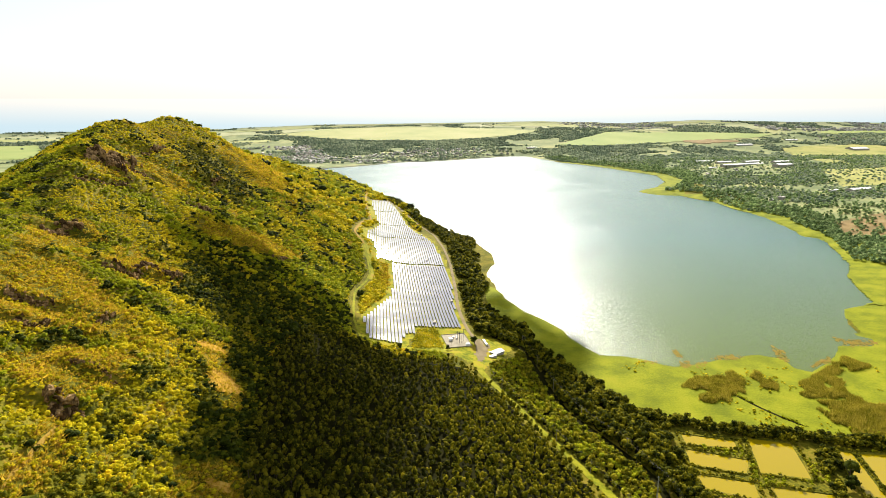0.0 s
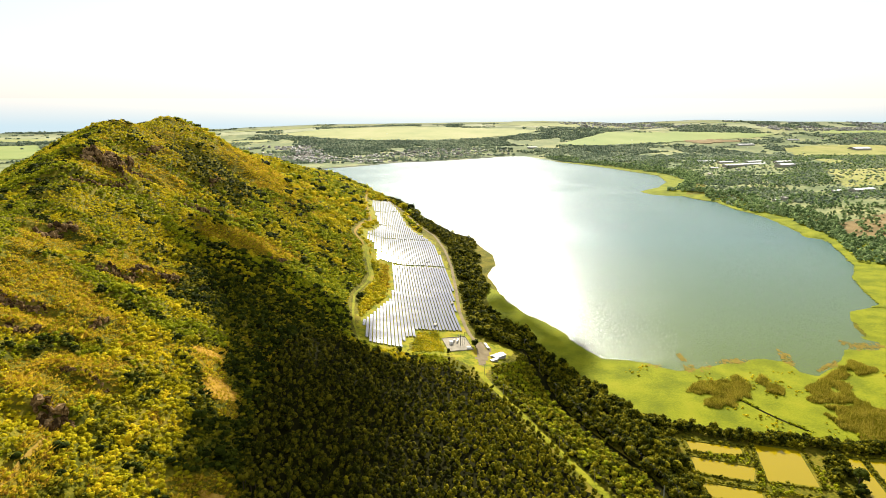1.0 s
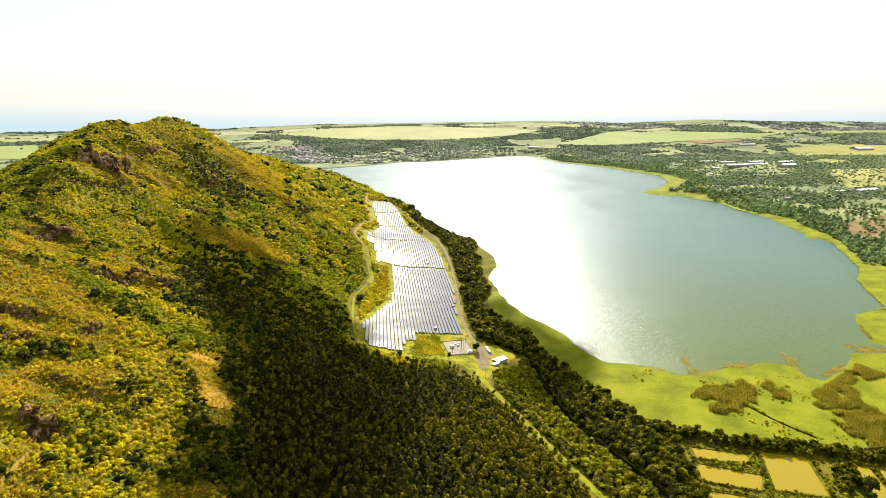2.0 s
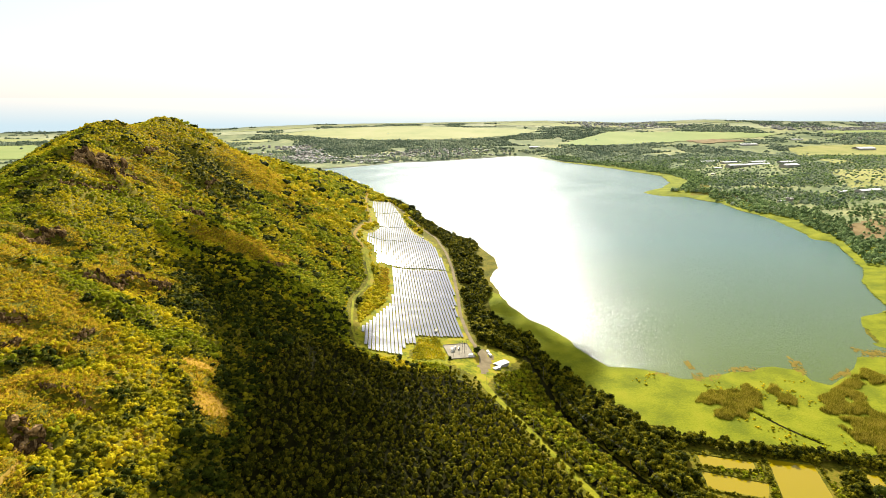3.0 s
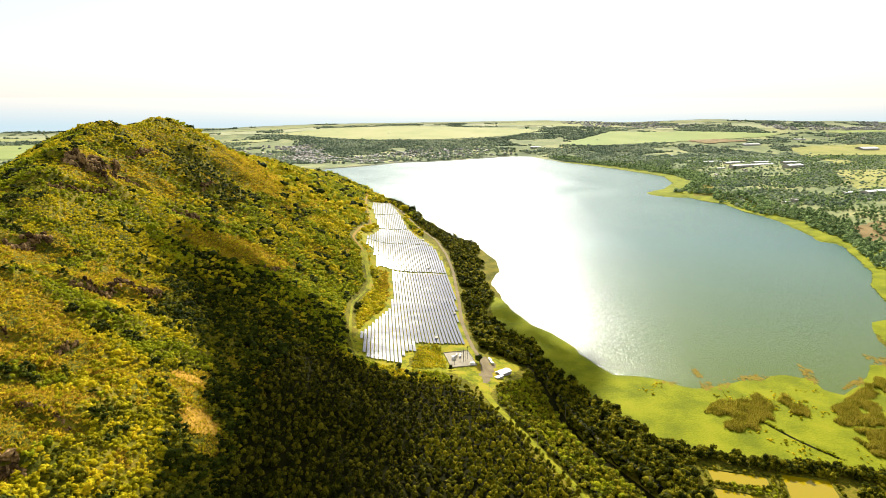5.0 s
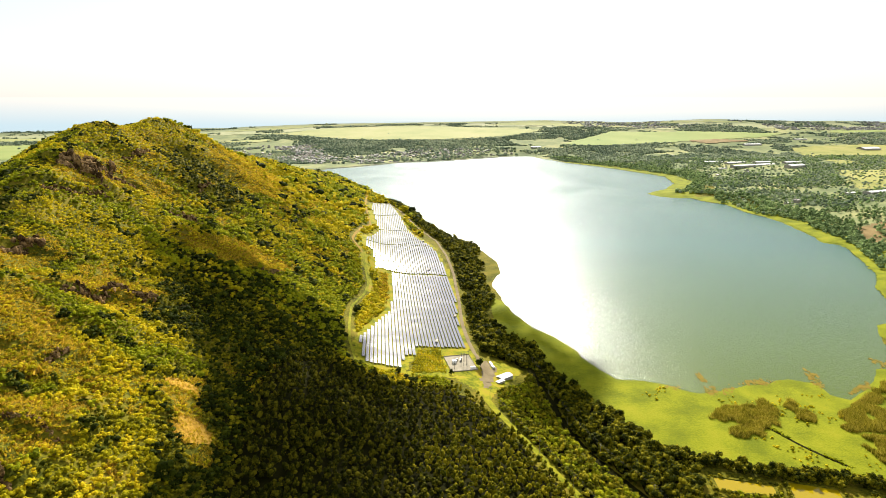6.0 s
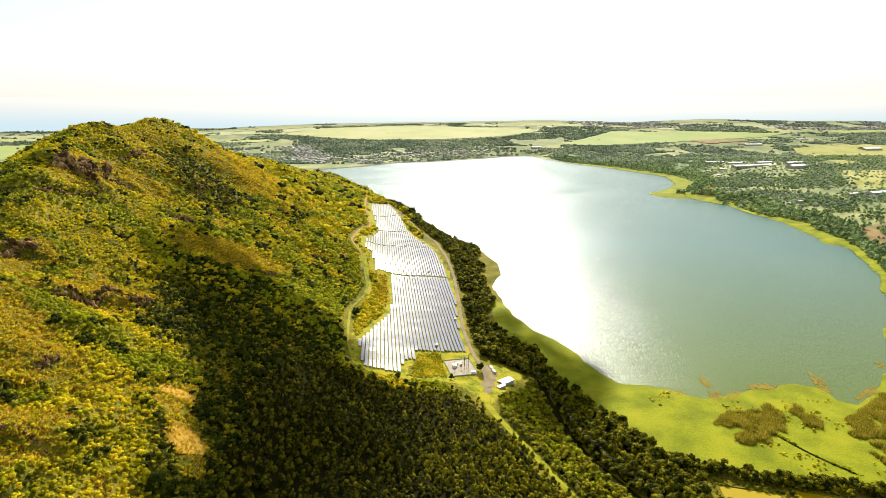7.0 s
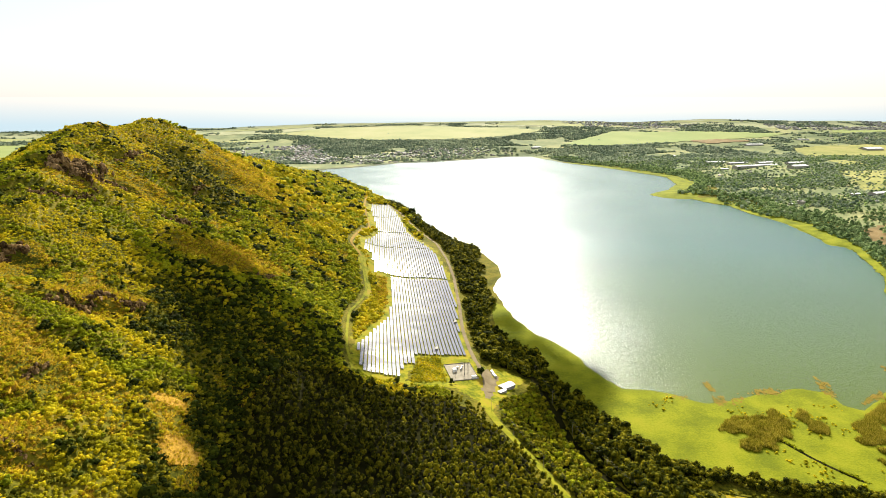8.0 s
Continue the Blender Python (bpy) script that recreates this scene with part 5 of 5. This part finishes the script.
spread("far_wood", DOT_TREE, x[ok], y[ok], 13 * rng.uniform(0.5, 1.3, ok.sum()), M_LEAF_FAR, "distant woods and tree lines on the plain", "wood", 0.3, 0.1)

# the coast town, a scatter of pale blocks far off
tx_, ty_ = scatter((900, 4440), (3600, 4860), 24.0)
ok = (wobble(tx_, ty_, 160, 2) > 0.5) & in_view(tx_, ty_) & ~((tx_ < 2350) & (ty_ < 4560))
tx_, ty_ = tx_[ok], ty_[ok]
cube_v = np.array([(a, b, c) for c in (-0.3, 1) for a, b in ((-0.5, -0.5), (0.5, -0.5), (0.5, 0.5), (-0.5, 0.5))], float) * (1.3, 1.0, 0.6)
cube_t = np.array([(4, 5, 6), (4, 6, 7), (0, 1, 5), (0, 5, 4), (1, 2, 6), (1, 6, 5), (2, 3, 7), (2, 7, 6), (3, 0, 4), (3, 4, 7)])
M_TOWN = material("pale_town_walls", [(0.217, 0.204, 0.185), (0.341, 0.324, 0.291), (0.446, 0.426, 0.392)], 0.01, 3, 0.8, island=1.0)
spread("coast_town", [(cube_v, cube_t)], tx_, ty_, rng.uniform(7, 15, len(tx_)), M_TOWN, "pale houses of a distant coast town", "town", 0.3, 0.0, False)

for plan, gap in VILLAGES[:3]:
    p = np.array(plan)
    hx, hy = scatter(p.min(0), p.max(0), gap * 0.75)
    ok = inside(hx, hy, plan) & (to_shore(hx, hy) > 30) & (wobble(hx, hy, 150, 2) > 0.36)
    spread("village_roofs", [(cube_v, cube_t)], hx[ok], hy[ok], rng.uniform(6, 13, ok.sum()), M_TOWN, "crowded pale houses of the lakeside village", "houses", 0.3, 0.0, False)

# ---- rock outcrops ----


BOULDERS = []
for k in range(8):
    r = np.random.default_rng(70 + k)
    bm = bmesh.new()
    bmesh.ops.create_icosphere(bm, subdivisions=1, radius=0.7)
    for v in bm.verts:
        v.co = Vector((v.co.x, v.co.y * 0.8, v.co.z)) * float(r.uniform(0.62, 1.25))
    me = bpy.data.meshes.new("boulder")
    bm.to_mesh(me)
    bm.free()
    me.materials.append(M_ROCK)
    BOULDERS.append(me)


def outcrop(tall, line, seed):
    """A broken ledge: stones of many sizes crowded along a line."""
    r = np.random.default_rng(seed)
    x0, y0 = line[len(line) // 2]
    z0 = float(height(x0, y0))
    ob = tagged(new("rock_outcrop"), "dark jagged basalt crag breaking out of the slope", "rock", "crags on the hill")
    ob.location = (x0, y0, z0)
    for (ax, ay), (bx, by) in zip(line, line[1:]):
        L = math.hypot(bx - ax, by - ay)
        for k in range(int(L / tall * 20) + 18):
            u, off = r.uniform(-0.1, 1.1), float(r.normal(0, 0.22)) * tall
            x, y = ax + (bx - ax) * u - (by - ay) / L * off, ay + (by - ay) * u + (bx - ax) / L * off
            s = tall * float(r.choice([0.08, 0.13, 0.20, 0.30])) * float(r.uniform(0.8, 1.3))
            b = new("boulder", BOULDERS[int(r.integers(0, 8))])
            b.parent = ob
            b.matrix_basis = Matrix.Translation((x - x0, y - y0, float(height(x, y)) - z0 + float(r.uniform(0.0, 0.6)) * s)) @ Euler((r.uniform(-0.5, 0.5), r.uniform(-0.5, 0.5), r.uniform(0, 3))).to_matrix().to_4x4() @ Matrix.Diagonal((s * 1.25, s * 0.9, s * float(r.uniform(0.8, 1.7)), 1))
    return ob


for k, (tall, line) in enumerate(CRAGS):
    outcrop(tall, line, 100 + k)
for cx_, cy_, w_, d_ in SCARS:
    a = [(cx_ + w_ * math.cos(q), cy_ + d_ * math.sin(q)) for q in np.linspace(0, 5.9, 12)]
    patch("bare_scar", a, 0.5, M_SCAR, "bare golden-brown scar of dry grass", "slope", 2.5)

for cx_, cy_, w_, d_ in SCARS:
    x, y = scatter((cx_ - w_, cy_ - d_), (cx_ + w_, cy_ + d_), 1.5)
    ok = (np.hypot((x - cx_) / w_, (y - cy_) / d_) < 1) & thin(x, y, 0.6)
    spread("scar_grass", GRASS, x[ok], y[ok], rng.uniform(1.0, 2.4, ok.sum()), M_TUFT, "golden dry grass tufts on a bare scar", "grass", sink=0.0)

# ---- power lines ----


def pole(x, y, tall, turn):
    ob = tagged(new("utility_pole"), "slim grey utility pole with crossarm and insulators", "pole", "poles of the power line")
    ob.matrix_basis = pose(x, y, float(height(x, y)), 0, 0, turn)
    bm = bmesh.new()
    tapered(bm, (0, 0, -1), (0, 0, tall), 0.2, 0.12, 8)
    part("shaft", bm, M_CONCRETE, ob)
    arm = solid("crossarm", [(0, 0, tall - 0.7, 2.6, 0.14, 0.16)], M_DARKMETAL, ob, bevel=0)
    for dx in (-1.2, 0, 1.2):
        solid("insulator", [(dx, 0, tall - 0.54, 0.14, 0.14, 0.4)], M_DARKMETAL, arm, bevel=0)
    return ob


def wires(tops, label):
    cu = bpy.data.curves.new("power_line", "CURVE")
    cu.dimensions, cu.bevel_depth, cu.bevel_resolution = "3D", 0.035, 0
    for off in (-1.2, 0.0, 1.2):
        sp = cu.splines.new("POLY")
        pts = []
        for a, b in zip(tops, tops[1:]):
            side = Vector((b[1] - a[1], a[0] - b[0], 0)).normalized() * off
            for i in range(9):
                u = i / 8
                p = Vector(a).lerp(Vector(b), u) + side
                p.z -= 4 * u * (1 - u) * 1.0
                pts.append(p)
        sp.points.add(len(pts) - 1)
        for q, p in zip(sp.points, pts):
            q.co = (*p, 1)
    cu.materials.append(M_DARKMETAL)
    tagged(new("power_line", cu), label, "wires")


for line, gap, tall in ((TRACK, 46.0, 12.0), (CANAL, 62.0, 15.0)):
    tops, left = [], 0.0
    for (ax, ay), (bx, by) in zip(line, line[1:]):
        L = math.hypot(bx - ax, by - ay)
        while left < L:
            x, y = ax + (bx - ax) * left / L + 3.4, ay + (by - ay) * left / L
            pole(x, y, tall, math.degrees(math.atan2(by - ay, bx - ax)) + 90)
            tops.append((x, y, float(height(x, y)) + tall))
            left += gap
        left -= L
    wires(tops, "thin dark wires slung between utility poles")


def mast(x, y, tall):
    """A tall slim steel mast with braces and two crossarms."""
    ob = tagged(new("power_mast"), "tall slim pale steel mast above the trees", "mast")
    ob.location = (x, y, float(height(x, y)))
    bm = bmesh.new()
    for a in range(4):
        c_, s_ = math.cos(a * math.pi / 2 + 0.785), math.sin(a * math.pi / 2 + 0.785)
        tapered(bm, (c_ * 0.9, s_ * 0.9, -0.8), (c_ * 0.22, s_ * 0.22, tall), 0.10, 0.07, 5)
    part("lattice_leg", bm, M_STEEL, ob)
    bm = bmesh.new()
    for k in range(12):
        z0, z1 = tall * k / 12, tall * (k + 1) / 12
        r0, r1 = 0.9 - 0.68 * k / 12, 0.9 - 0.68 * (k + 1) / 12
        for a in range(4):
            p, q = a * math.pi / 2 + 0.785, (a + 1) * math.pi / 2 + 0.785
            tapered(bm, (math.cos(p) * r0, math.sin(p) * r0, z0), (math.cos(q) * r1, math.sin(q) * r1, z1), 0.05, 0.05, 4)
    part("brace", bm, M_STEEL, ob)
    for z0 in (tall - 1, tall - 4):
        solid("crossarm", [(0, 0, z0, 2.2, 0.14, 0.14, 0.4)], M_DARKMETAL, ob, bevel=0)


mast(162, 405, 26)
